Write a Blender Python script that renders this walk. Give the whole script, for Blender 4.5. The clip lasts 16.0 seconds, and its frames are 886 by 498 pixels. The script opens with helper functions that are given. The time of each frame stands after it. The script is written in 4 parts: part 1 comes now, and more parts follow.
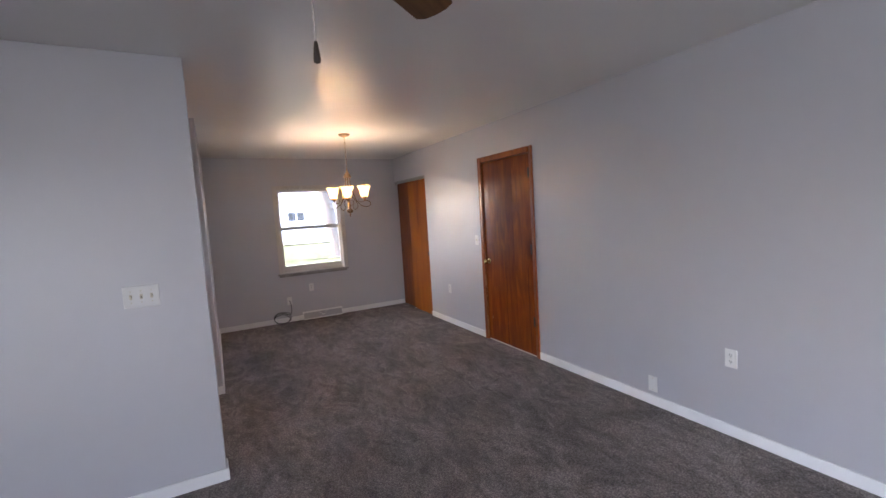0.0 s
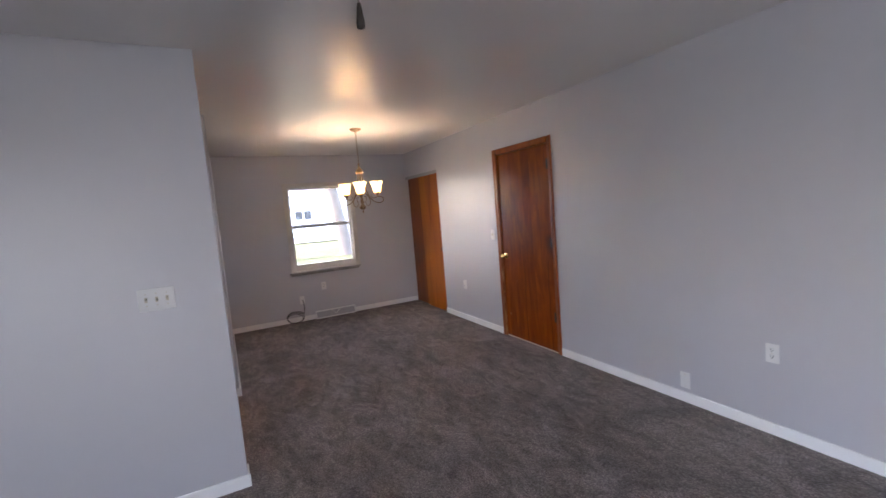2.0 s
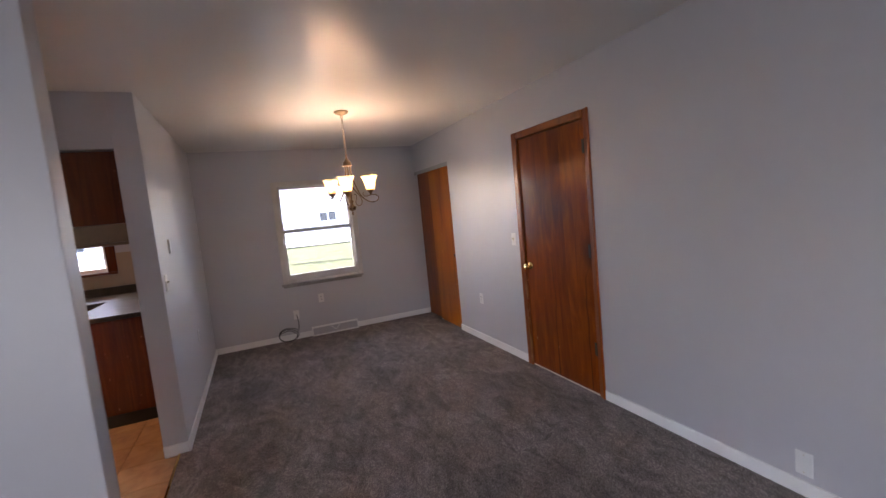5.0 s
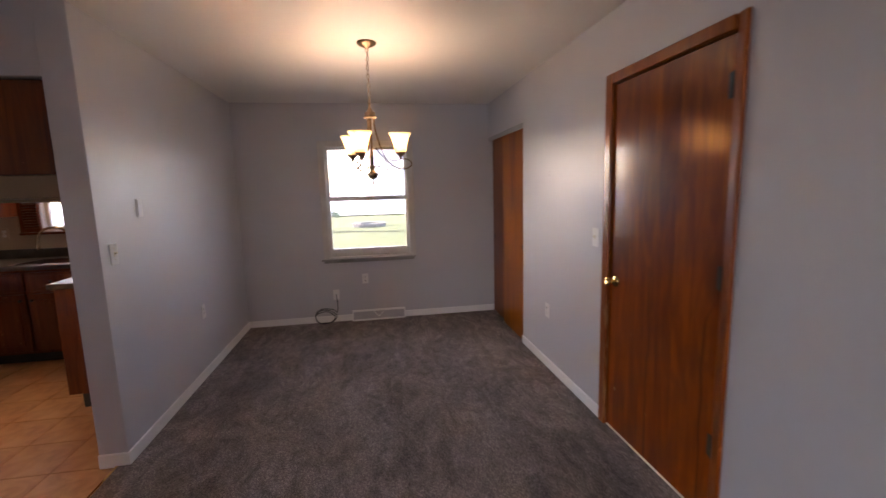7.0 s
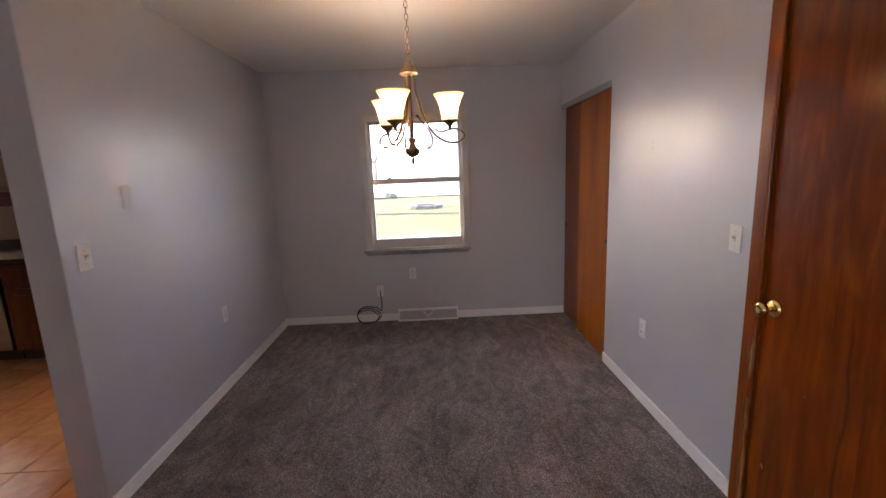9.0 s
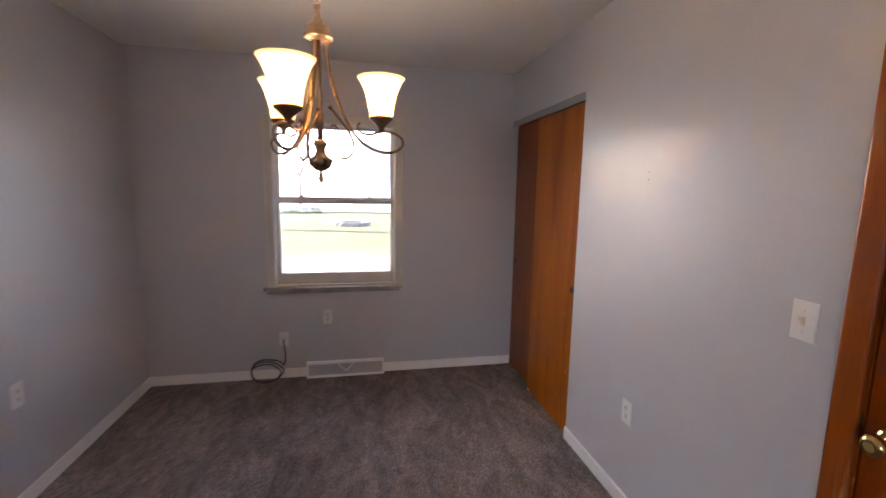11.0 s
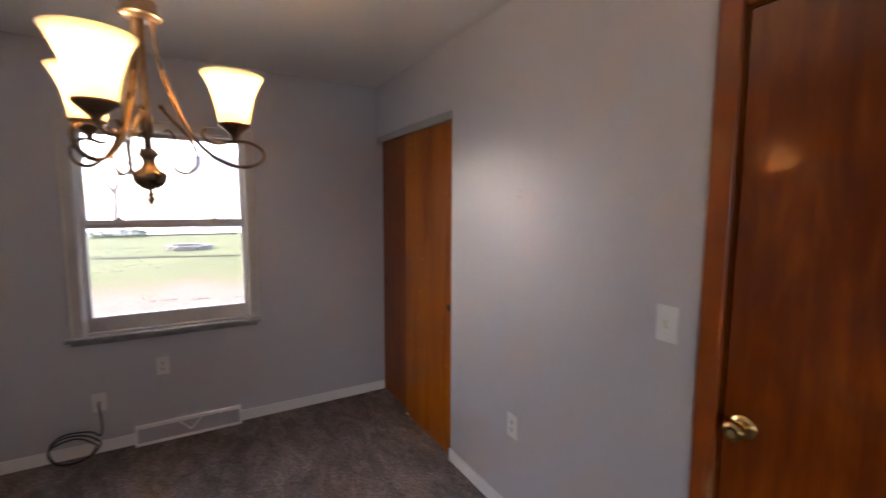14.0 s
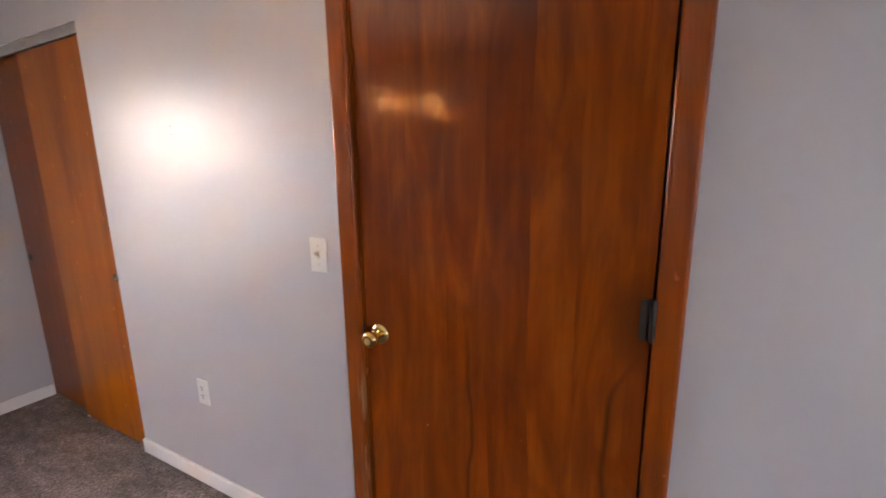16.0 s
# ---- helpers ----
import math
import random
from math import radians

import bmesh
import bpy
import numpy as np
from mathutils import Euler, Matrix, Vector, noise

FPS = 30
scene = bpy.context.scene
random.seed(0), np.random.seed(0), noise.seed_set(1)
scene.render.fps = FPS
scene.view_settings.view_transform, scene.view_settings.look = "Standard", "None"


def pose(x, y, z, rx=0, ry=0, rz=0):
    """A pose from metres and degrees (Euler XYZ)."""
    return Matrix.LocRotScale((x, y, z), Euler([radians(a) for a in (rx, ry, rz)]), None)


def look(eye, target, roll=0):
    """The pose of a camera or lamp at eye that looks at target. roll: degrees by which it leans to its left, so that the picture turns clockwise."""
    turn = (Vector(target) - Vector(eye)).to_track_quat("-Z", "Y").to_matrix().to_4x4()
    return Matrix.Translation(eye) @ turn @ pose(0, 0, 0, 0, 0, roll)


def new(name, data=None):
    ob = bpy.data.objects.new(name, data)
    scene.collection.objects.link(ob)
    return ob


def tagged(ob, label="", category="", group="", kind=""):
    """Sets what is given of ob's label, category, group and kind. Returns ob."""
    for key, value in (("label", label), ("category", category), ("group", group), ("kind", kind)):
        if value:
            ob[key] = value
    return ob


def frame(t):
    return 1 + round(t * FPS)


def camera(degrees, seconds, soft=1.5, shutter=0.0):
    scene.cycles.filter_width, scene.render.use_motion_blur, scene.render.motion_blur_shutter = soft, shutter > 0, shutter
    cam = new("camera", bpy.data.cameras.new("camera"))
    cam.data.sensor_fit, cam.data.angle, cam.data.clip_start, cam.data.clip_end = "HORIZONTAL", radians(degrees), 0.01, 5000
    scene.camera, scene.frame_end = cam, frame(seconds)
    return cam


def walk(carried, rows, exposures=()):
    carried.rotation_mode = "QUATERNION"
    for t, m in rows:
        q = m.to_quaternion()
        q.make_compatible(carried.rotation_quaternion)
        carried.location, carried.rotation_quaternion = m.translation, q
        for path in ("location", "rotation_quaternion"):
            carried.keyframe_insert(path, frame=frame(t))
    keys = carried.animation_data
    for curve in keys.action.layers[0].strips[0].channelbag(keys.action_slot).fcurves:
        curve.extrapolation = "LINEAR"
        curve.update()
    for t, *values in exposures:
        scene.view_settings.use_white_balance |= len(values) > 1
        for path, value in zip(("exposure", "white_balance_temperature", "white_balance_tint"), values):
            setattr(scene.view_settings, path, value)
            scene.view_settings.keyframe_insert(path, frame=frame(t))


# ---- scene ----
cam = camera(92.4, 16.0, shutter=0.5)
EXPOSURES = [(0, 4.75, 6380, 21), (2, 4.73, 6380, 21), (4, 4.62, 6350, 22), (6.5, 4.32, 6800, 26), (8, 4.31, 6800, 26), (10.5, 4.52, 6550, 23), (11.4, 4.47, 6550, 23),
             (12.5, 4.17, 6550, 23), (14, 4.12, 6550, 23), (14.8, 4.22, 6600, 23), (16, 5.12, 6700, 24)]
PATH = [
    (0, (0.267, 0.335, 1.512), (1.209, 2.09, 1.34), -3.5),
    (0.5, (0.242, 0.36, 1.511), (1.153, 2.133, 1.343), -3.4),
    (1, (0.216, 0.393, 1.512), (1.131, 2.165, 1.354), -4.3),
    (1.5, (0.203, 0.425, 1.504), (1.172, 2.166, 1.322), -4.0),
    (2, (0.23, 0.479, 1.505), (1.143, 2.248, 1.316), -4.7),
    (2.5, (0.399, 0.54, 1.501), (1.132, 2.391, 1.317), -4.2),
    (3, (0.527, 0.592, 1.513), (1.272, 2.442, 1.364), -3.9),
    (3.5, (0.549, 0.672, 1.497), (1.243, 2.537, 1.301), -4.5),
    (4, (0.574, 0.834, 1.499), (1.387, 2.651, 1.305), -5.7),
    (6.5, (1.439, 1.867, 1.493), (2.028, 3.771, 1.323), -4.0),
    (7, (1.623, 2.11, 1.482), (1.946, 4.064, 1.205), -1.6),
    (7.5, (1.696, 2.394, 1.465), (1.853, 4.37, 1.198), -1.7),
    (8, (1.724, 2.583, 1.48), (1.735, 4.558, 1.167), -1.6),
    (10.5, (1.724, 3.352, 1.488), (1.964, 5.302, 1.117), -1.0),
    (11, (1.762, 3.616, 1.512), (2.151, 5.558, 1.233), 1.0),
    (11.5, (1.742, 3.763, 1.526), (2.366, 5.641, 1.238), 0.8),
    (12, (1.691, 3.829, 1.529), (2.436, 5.665, 1.255), 1.0),
    (12.5, (1.685, 3.839, 1.529), (2.483, 5.656, 1.28), 0.3),
    (13, (1.693, 3.842, 1.539), (2.539, 5.639, 1.309), -0.7),
    (13.5, (1.702, 3.832, 1.54), (2.552, 5.631, 1.336), -0.2),
    (14, (1.734, 3.788, 1.523), (2.738, 5.506, 1.325), 0.2),
    (14.5, (1.828, 3.711, 1.483), (3.143, 5.191, 1.201), 0.9),
    (15, (1.89, 3.643, 1.469), (3.433, 4.872, 1.134), -0.4),
    (15.5, (1.952, 3.601, 1.455), (3.62, 4.637, 1.075), -0.5),
    (16, (1.992, 3.568, 1.446), (3.724, 4.485, 1.051), -0.8),
]
walk(cam, [(t, look(eye, target, roll)) for t, eye, target, roll in PATH], EXPOSURES)

# ---- world and large lights ----
SKY = bpy.data.worlds.new("overcast_sky")
scene.world = SKY
SKY.use_nodes = True
_n, _l = SKY.node_tree.nodes, SKY.node_tree.links
_sky = _n.new("ShaderNodeTexSky")
_sky.sky_type, _sky.sun_disc = "NISHITA", False
_sky.sun_elevation, _sky.sun_rotation = radians(45), radians(-58)
_sky.air_density, _sky.dust_density, _sky.ozone_density = 1.0, 2.5, 1.0
_l.new(_sky.outputs[0], _n["Background"].inputs[0])
_n["Background"].inputs[1].default_value = 0.15


def lamp(name, kind, m, energy, color=(1, 1, 1), **more):
    data = bpy.data.lights.new(name, kind)
    data.energy, data.color = energy, color
    ob = new(name, data)
    ob.matrix_world = m
    return ob


sun = lamp("sun", "SUN", look((-12, 7.5, 14.15), (0, 0, 0)), 0.5, (1.0, 0.98, 0.95))
sun.data.angle = radians(16)
# daylight of the wide living room window behind the walker
sky_west = lamp("window_light_west", "AREA", look((-2.66, -2.6, 1.38), (0.0, -2.4, -1.3)), 6.6, (0.76, 0.88, 1.0))
sky_west.data.shape, sky_west.data.size, sky_west.data.size_y = "RECTANGLE", 2.7, 1.2
sky_west.data.spread = radians(165)

# ---- materials ----


def nodes_of(name):
    m = bpy.data.materials.new(name)
    m.use_nodes = True
    t = m.node_tree
    return m, t.nodes, t.links, t.nodes["Principled BSDF"]


def coords(n, l, stretch=(1, 1, 1), kind="Object"):
    tc, mp = n.new("ShaderNodeTexCoord"), n.new("ShaderNodeMapping")
    mp.inputs["Scale"].default_value = stretch
    l.new(tc.outputs[kind], mp.inputs[0])
    return mp.outputs[0]


def noise_tex(n, l, vec, scale, detail=4, rough=0.55, distort=0.0):
    t = n.new("ShaderNodeTexNoise")
    t.inputs["Scale"].default_value, t.inputs["Detail"].default_value = scale, detail
    t.inputs["Roughness"].default_value, t.inputs["Distortion"].default_value = rough, distort
    l.new(vec, t.inputs["Vector"])
    return t.outputs[0]


def ramp(n, l, fac, stops):
    r = n.new("ShaderNodeValToRGB")
    e = r.color_ramp.elements
    while len(e) < len(stops):
        e.new(0.5)
    for el, (p, c) in zip(e, stops):
        el.position, el.color = p, (*c, 1)
    l.new(fac, r.inputs[0])
    return r.outputs[0]


def spread(n, l, fac, low, high):
    r = n.new("ShaderNodeMapRange")
    r.inputs[1].default_value, r.inputs[2].default_value = 0.3, 0.7
    r.inputs[3].default_value, r.inputs[4].default_value = low, high
    l.new(fac, r.inputs[0])
    return r.outputs[0]


def bump(n, l, fac, strength, distance, bsdf, under=None):
    b = n.new("ShaderNodeBump")
    b.inputs["Strength"].default_value, b.inputs["Distance"].default_value = strength, distance
    l.new(fac, b.inputs["Height"])
    if under:
        l.new(under, b.inputs["Normal"])
    l.new(b.outputs[0], bsdf.inputs["Normal"])
    return b.outputs[0]


def surface(name, c1, c2, scale=3.0, rough=(0.4, 0.5), grain=80.0, relief=0.15, depth=0.002, metal=0.0, coat=0.0, stretch=(1, 1, 1)):
    """Two-scale surface: broad colour drift, fine grain in colour, gloss and relief."""
    m, n, l, b = nodes_of(name)
    v = coords(n, l, stretch)
    broad, fine = noise_tex(n, l, v, scale), noise_tex(n, l, v, grain, 3)
    mix = n.new("ShaderNodeMath")
    mix.operation = "MULTIPLY_ADD"
    mix.inputs[1].default_value, mix.inputs[2].default_value = 0.35, 0.0
    l.new(fine, mix.inputs[0])
    add = n.new("ShaderNodeMath")
    add.operation = "MULTIPLY_ADD"
    add.inputs[1].default_value = 0.65
    l.new(broad, add.inputs[0])
    l.new(mix.outputs[0], add.inputs[2])
    l.new(ramp(n, l, add.outputs[0], [(0.35, c1), (0.65, c2)]), b.inputs["Base Color"])
    l.new(spread(n, l, broad, *rough), b.inputs["Roughness"])
    b.inputs["Metallic"].default_value = metal
    b.inputs["Coat Weight"].default_value = coat
    b.inputs["Coat Roughness"].default_value = 0.57
    if relief:
        bump(n, l, fine, relief, depth, b)
    return m


def arith(n, l, op, a, b=None, c=None, clamp=False):
    """A Math node; a, b and c are sockets or numbers."""
    m = n.new("ShaderNodeMath")
    m.operation, m.use_clamp = op, clamp
    for i, v in enumerate((a, b, c)):
        if v is None:
            continue
        if isinstance(v, (int, float)):
            m.inputs[i].default_value = v
        else:
            l.new(v, m.inputs[i])
    return m.outputs[0]


def soil_material():
    """Bare pale soil that thins out unevenly into the lawn round it."""
    m, n, l, b = nodes_of("bare_soil_with_thin_grass")
    v = coords(n, l)
    xyz = n.new("ShaderNodeSeparateXYZ")
    l.new(v, xyz.inputs[0])
    dx = arith(n, l, "MULTIPLY_ADD", xyz.outputs[0], 1 / 8.5, -1.2 / 8.5)
    dy = arith(n, l, "MULTIPLY_ADD", xyz.outputs[1], 1 / 5.4, -12.9 / 5.4)
    r = arith(n, l, "SQRT", arith(n, l, "MULTIPLY_ADD", dx, dx, arith(n, l, "MULTIPLY", dy, dy)))
    broad, clumps, fine = noise_tex(n, l, v, 0.9, 5, 0.65), noise_tex(n, l, v, 5, 3), noise_tex(n, l, v, 22, 3)
    edge = arith(n, l, "MULTIPLY_ADD", broad, 0.9, arith(n, l, "MULTIPLY_ADD", clumps, 0.4, r))
    thin = arith(n, l, "MULTIPLY", edge, 0.5)
    l.new(ramp(n, l, thin, [(0.50, (0.125, 0.104, 0.078)), (0.66, (0.096, 0.088, 0.050)), (0.80, (0.082, 0.090, 0.042))]), b.inputs["Base Color"])
    b.inputs["Roughness"].default_value = 0.92
    bump(n, l, fine, 0.5, 0.03, b)
    return m


def wood(name, light, mid, dark, grain=3.2, rough=(0.22, 0.36), coat=0.35, along="z", streaky=0.65, gloss=0.3, worn=None):
    """Varnished veneer: long cathedral figure, pores, and a few darker mineral streaks."""
    m, n, l, b = nodes_of(name)
    st = {"z": (6, 6, 0.55), "y": (6, 0.55, 6), "x": (0.55, 6, 6)}[along]
    v = coords(n, l, st)
    figure = noise_tex(n, l, v, grain, 5, 0.6, 1.6)
    st2 = {"z": (60, 60, 1.6), "y": (60, 1.6, 60), "x": (1.6, 60, 60)}[along]
    pores = noise_tex(n, l, coords(n, l, st2), 4.0, 3)
    streak = noise_tex(n, l, coords(n, l, tuple(0.8 * s for s in st)), 1.4, 3, 0.5, 2.5)
    col = ramp(n, l, figure, [(0.30, dark), (0.47, mid), (0.68, light)])
    shade = ramp(n, l, streak, [(0.30, (0.50, 0.40, 0.34)), (0.40, (1, 1, 1))])
    mul = n.new("ShaderNodeMixRGB")
    mul.blend_type, mul.inputs[0].default_value = "MULTIPLY", streaky
    l.new(col, mul.inputs[1]), l.new(shade, mul.inputs[2])
    por = n.new("ShaderNodeMixRGB")
    por.blend_type, por.inputs[0].default_value = "MULTIPLY", 0.16
    l.new(mul.outputs[0], por.inputs[1])
    l.new(ramp(n, l, pores, [(0.35, (0.45, 0.40, 0.36)), (0.55, (1, 1, 1))]), por.inputs[2])
    knock = noise_tex(n, l, coords(n, l, (1, 1, 0.7)), 30, 1)
    scuff = n.new("ShaderNodeMixRGB")
    scuff.inputs[2].default_value = (*[min(1, 1.6 * c + 0.06) for c in light], 1)
    l.new(ramp(n, l, knock, [(0.735, (0, 0, 0)), (0.80, (0.7, 0.7, 0.7))]), scuff.inputs[0])
    l.new(por.outputs[0], scuff.inputs[1])
    colour = scuff.outputs[0]
    if worn:
        # varnish rubbed through to pale wood along one edge, up to a height
        sep = n.new("ShaderNodeSeparateXYZ")
        l.new(coords(n, l), sep.inputs[0])
        near = arith(n, l, "SUBTRACT", 1.0, arith(n, l, "DIVIDE", arith(n, l, "ABSOLUTE", arith(n, l, "SUBTRACT", sep.outputs[1], worn[0])), worn[1]), clamp=True)
        low = arith(n, l, "MULTIPLY", arith(n, l, "SUBTRACT", worn[2], sep.outputs[2]), 5.0, clamp=True)
        rub = noise_tex(n, l, coords(n, l, (60, 60, 5)), 1.6, 4, 0.65)
        bare = n.new("ShaderNodeMixRGB")
        bare.inputs[2].default_value = (0.40, 0.20, 0.085, 1)
        l.new(arith(n, l, "MULTIPLY", arith(n, l, "MULTIPLY", near, low), ramp(n, l, rub, [(0.46, (0, 0, 0)), (0.60, (0.9, 0.9, 0.9))])), bare.inputs[0])
        l.new(colour, bare.inputs[1])
        colour = bare.outputs[0]
    l.new(colour, b.inputs["Base Color"])
    l.new(spread(n, l, figure, *rough), b.inputs["Roughness"])
    b.inputs["Specular IOR Level"].default_value = gloss
    b.inputs["Coat Weight"].default_value, b.inputs["Coat Roughness"].default_value = coat, 0.14
    bump(n, l, pores, 0.10, 0.0008, b)
    return m


def veneer(name, light, mid, dark, strip=0.118):
    """Varnished veneer strips: each leaf with its own tone and flowing figure, two wandering mineral lines, a smoky stain at the middle hinge and pale scuffs."""
    m, n, l, b = nodes_of(name)
    tc, sep = n.new("ShaderNodeTexCoord"), n.new("ShaderNodeSeparateXYZ")
    l.new(tc.outputs["Object"], sep.inputs[0])
    y, z = sep.outputs[1], sep.outputs[2]
    wob = noise_tex(n, l, coords(n, l, (0.2, 0.2, 1.1)), 1.5, 3)
    leaf = arith(n, l, "FLOOR", arith(n, l, "DIVIDE", arith(n, l, "MULTIPLY_ADD", wob, 0.075, y), strip))
    tone = n.new("ShaderNodeTexWhiteNoise")
    tone.noise_dimensions = "1D"
    l.new(leaf, tone.inputs["W"])
    own = n.new("ShaderNodeCombineXYZ")
    l.new(arith(n, l, "MULTIPLY", tone.outputs["Value"], 5.0), own.inputs[0])
    l.new(y, own.inputs[1]), l.new(arith(n, l, "MULTIPLY_ADD", tone.outputs["Value"], 3.0, z), own.inputs[2])

    def along(scale):
        mp = n.new("ShaderNodeMapping")
        mp.inputs["Scale"].default_value = scale
        l.new(own.outputs[0], mp.inputs[0])
        return mp.outputs[0]

    swirl = noise_tex(n, l, along((1, 4.6, 1.0)), 1.7, 4, 0.55, 1.5)
    streaks = noise_tex(n, l, along((1, 20, 0.6)), 1.6, 3, 0.6, 0.5)
    pores = noise_tex(n, l, coords(n, l, (70, 70, 1.8)), 4.0, 3)
    mix = arith(n, l, "MULTIPLY_ADD", tone.outputs["Value"], 0.16, arith(n, l, "MULTIPLY_ADD", streaks, 0.22, arith(n, l, "MULTIPLY", swirl, 0.62)))
    col = ramp(n, l, mix, [(0.34, dark), (0.50, mid), (0.66, light)])
    for centre, sway, foot, head, width in ((4.030, 0.10, 0.0, 1.06, 0.010), (3.600, 0.16, 0.0, 1.03, 0.011)):
        bend = noise_tex(n, l, coords(n, l, (0, 0, 1)), 2.1 if centre > 4 else 1.3, 2)
        mid_y = arith(n, l, "MULTIPLY_ADD", arith(n, l, "SUBTRACT", bend, 0.5), sway, centre)
        if centre < 4:
            mid_y = arith(n, l, "MULTIPLY_ADD", arith(n, l, "SMOOTH_MIN", arith(n, l, "SUBTRACT", 1.05, z), 0.16, 0.05), 0.36, mid_y)
        off = arith(n, l, "DIVIDE", arith(n, l, "ABSOLUTE", arith(n, l, "SUBTRACT", y, mid_y)), width)
        ink = arith(n, l, "SUBTRACT", 1.0, off, clamp=True)
        gate = arith(n, l, "MULTIPLY", arith(n, l, "SUBTRACT", head, z), 6.0, clamp=True)
        amount = arith(n, l, "MULTIPLY", arith(n, l, "MULTIPLY", ink, gate), 0.72)
        mul = n.new("ShaderNodeMixRGB")
        mul.inputs[2].default_value = (*[0.35 * c for c in dark], 1)
        l.new(amount, mul.inputs[0]), l.new(col, mul.inputs[1])
        col = mul.outputs[0]
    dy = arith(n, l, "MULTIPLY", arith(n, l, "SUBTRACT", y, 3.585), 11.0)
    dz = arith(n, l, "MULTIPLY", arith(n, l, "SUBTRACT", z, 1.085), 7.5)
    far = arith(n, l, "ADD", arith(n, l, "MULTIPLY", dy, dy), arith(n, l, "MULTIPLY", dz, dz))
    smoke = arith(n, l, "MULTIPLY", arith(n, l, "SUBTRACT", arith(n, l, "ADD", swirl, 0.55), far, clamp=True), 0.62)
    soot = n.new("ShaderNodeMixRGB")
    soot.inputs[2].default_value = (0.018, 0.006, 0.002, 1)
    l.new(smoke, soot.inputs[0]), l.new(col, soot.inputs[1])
    fine = n.new("ShaderNodeMixRGB")
    fine.blend_type, fine.inputs[0].default_value = "MULTIPLY", 0.16
    l.new(soot.outputs[0], fine.inputs[1])
    l.new(ramp(n, l, pores, [(0.35, (0.45, 0.40, 0.36)), (0.55, (1, 1, 1))]), fine.inputs[2])
    speck = noise_tex(n, l, coords(n, l, (1, 1, 0.7)), 34, 1)
    scuff = n.new("ShaderNodeMixRGB")
    scuff.inputs[2].default_value = (0.42, 0.26, 0.14, 1)
    l.new(ramp(n, l, speck, [(0.795, (0, 0, 0)), (0.83, (0.8, 0.8, 0.8))]), scuff.inputs[0])
    l.new(fine.outputs[0], scuff.inputs[1])
    l.new(scuff.outputs[0], b.inputs["Base Color"])
    l.new(spread(n, l, swirl, 0.30, 0.40), b.inputs["Roughness"])
    b.inputs["Specular IOR Level"].default_value = 0.12
    b.inputs["Coat Weight"].default_value, b.inputs["Coat Roughness"].default_value = 0.75, 0.13
    wave = bump(n, l, swirl, 0.05, 0.012, b)
    bump(n, l, pores, 0.05, 0.0008, b, wave)
    l.new(wave, b.inputs["Coat Normal"])
    return m


def carpet_material():
    m, n, l, b = nodes_of("taupe_cut_pile_carpet")
    v = coords(n, l)
    tuft = noise_tex(n, l, v, 150, 2, 0.72)
    clump = noise_tex(n, l, v, 48, 3, 0.6)
    brushed = noise_tex(n, l, coords(n, l, (1.0, 0.55, 1)), 2.6, 4, 0.6, 1.2)
    col = ramp(n, l, tuft, [(0.34, (0.108, 0.091, 0.084)), (0.50, (0.210, 0.178, 0.164)), (0.66, (0.41, 0.352, 0.326))])
    mul = n.new("ShaderNodeMixRGB")
    mul.blend_type, mul.inputs[0].default_value = "MULTIPLY", 1.0
    l.new(col, mul.inputs[1])
    l.new(ramp(n, l, brushed, [(0.34, (0.74, 0.73, 0.72)), (0.62, (1.14, 1.13, 1.13))]), mul.inputs[2])
    comb = noise_tex(n, l, coords(n, l, (1.0, 0.45, 1)), 6.5, 3, 0.5, 2.2)
    mul2 = n.new("ShaderNodeMixRGB")
    mul2.blend_type, mul2.inputs[0].default_value = "MULTIPLY", 1.0
    l.new(mul.outputs[0], mul2.inputs[1])
    l.new(ramp(n, l, comb, [(0.38, (0.78, 0.77, 0.77)), (0.50, (1, 1, 1)), (0.64, (1.12, 1.12, 1.12))]), mul2.inputs[2])
    l.new(mul2.outputs[0], b.inputs["Base Color"])
    b.inputs["Roughness"].default_value = 0.95
    b.inputs["Specular IOR Level"].default_value = 0.15
    b.inputs["Sheen Weight"].default_value = 0.08
    first = bump(n, l, clump, 0.6, 0.008, b)
    bump(n, l, tuft, 0.6, 0.005, b, first)
    return m


def glass_material():
    m, n, l, b = nodes_of("window_glass")
    b.inputs["Transmission Weight"].default_value, b.inputs["Roughness"].default_value = 1.0, 0.0
    b.inputs["IOR"].default_value = 1.45
    return m


def shade_material():
    """Opal glass, lit from within."""
    m, n, l, b = nodes_of("opal_glass")
    b.inputs["Base Color"].default_value = (0.86, 0.75, 0.56, 1)
    b.inputs["Roughness"].default_value = 0.25
    b.inputs["Emission Color"].default_value = (1.0, 0.80, 0.50, 1)
    b.inputs["Emission Strength"].default_value = 0.03
    tr = n.new("ShaderNodeBsdfTranslucent")
    tr.inputs[0].default_value = (0.90, 0.70, 0.44, 1)
    mix = n.new("ShaderNodeMixShader")
    mix.inputs[0].default_value = 0.52
    l.new(b.outputs[0], mix.inputs[1]), l.new(tr.outputs[0], mix.inputs[2])
    l.new(mix.outputs[0], n["Material Output"].inputs[0])
    return m


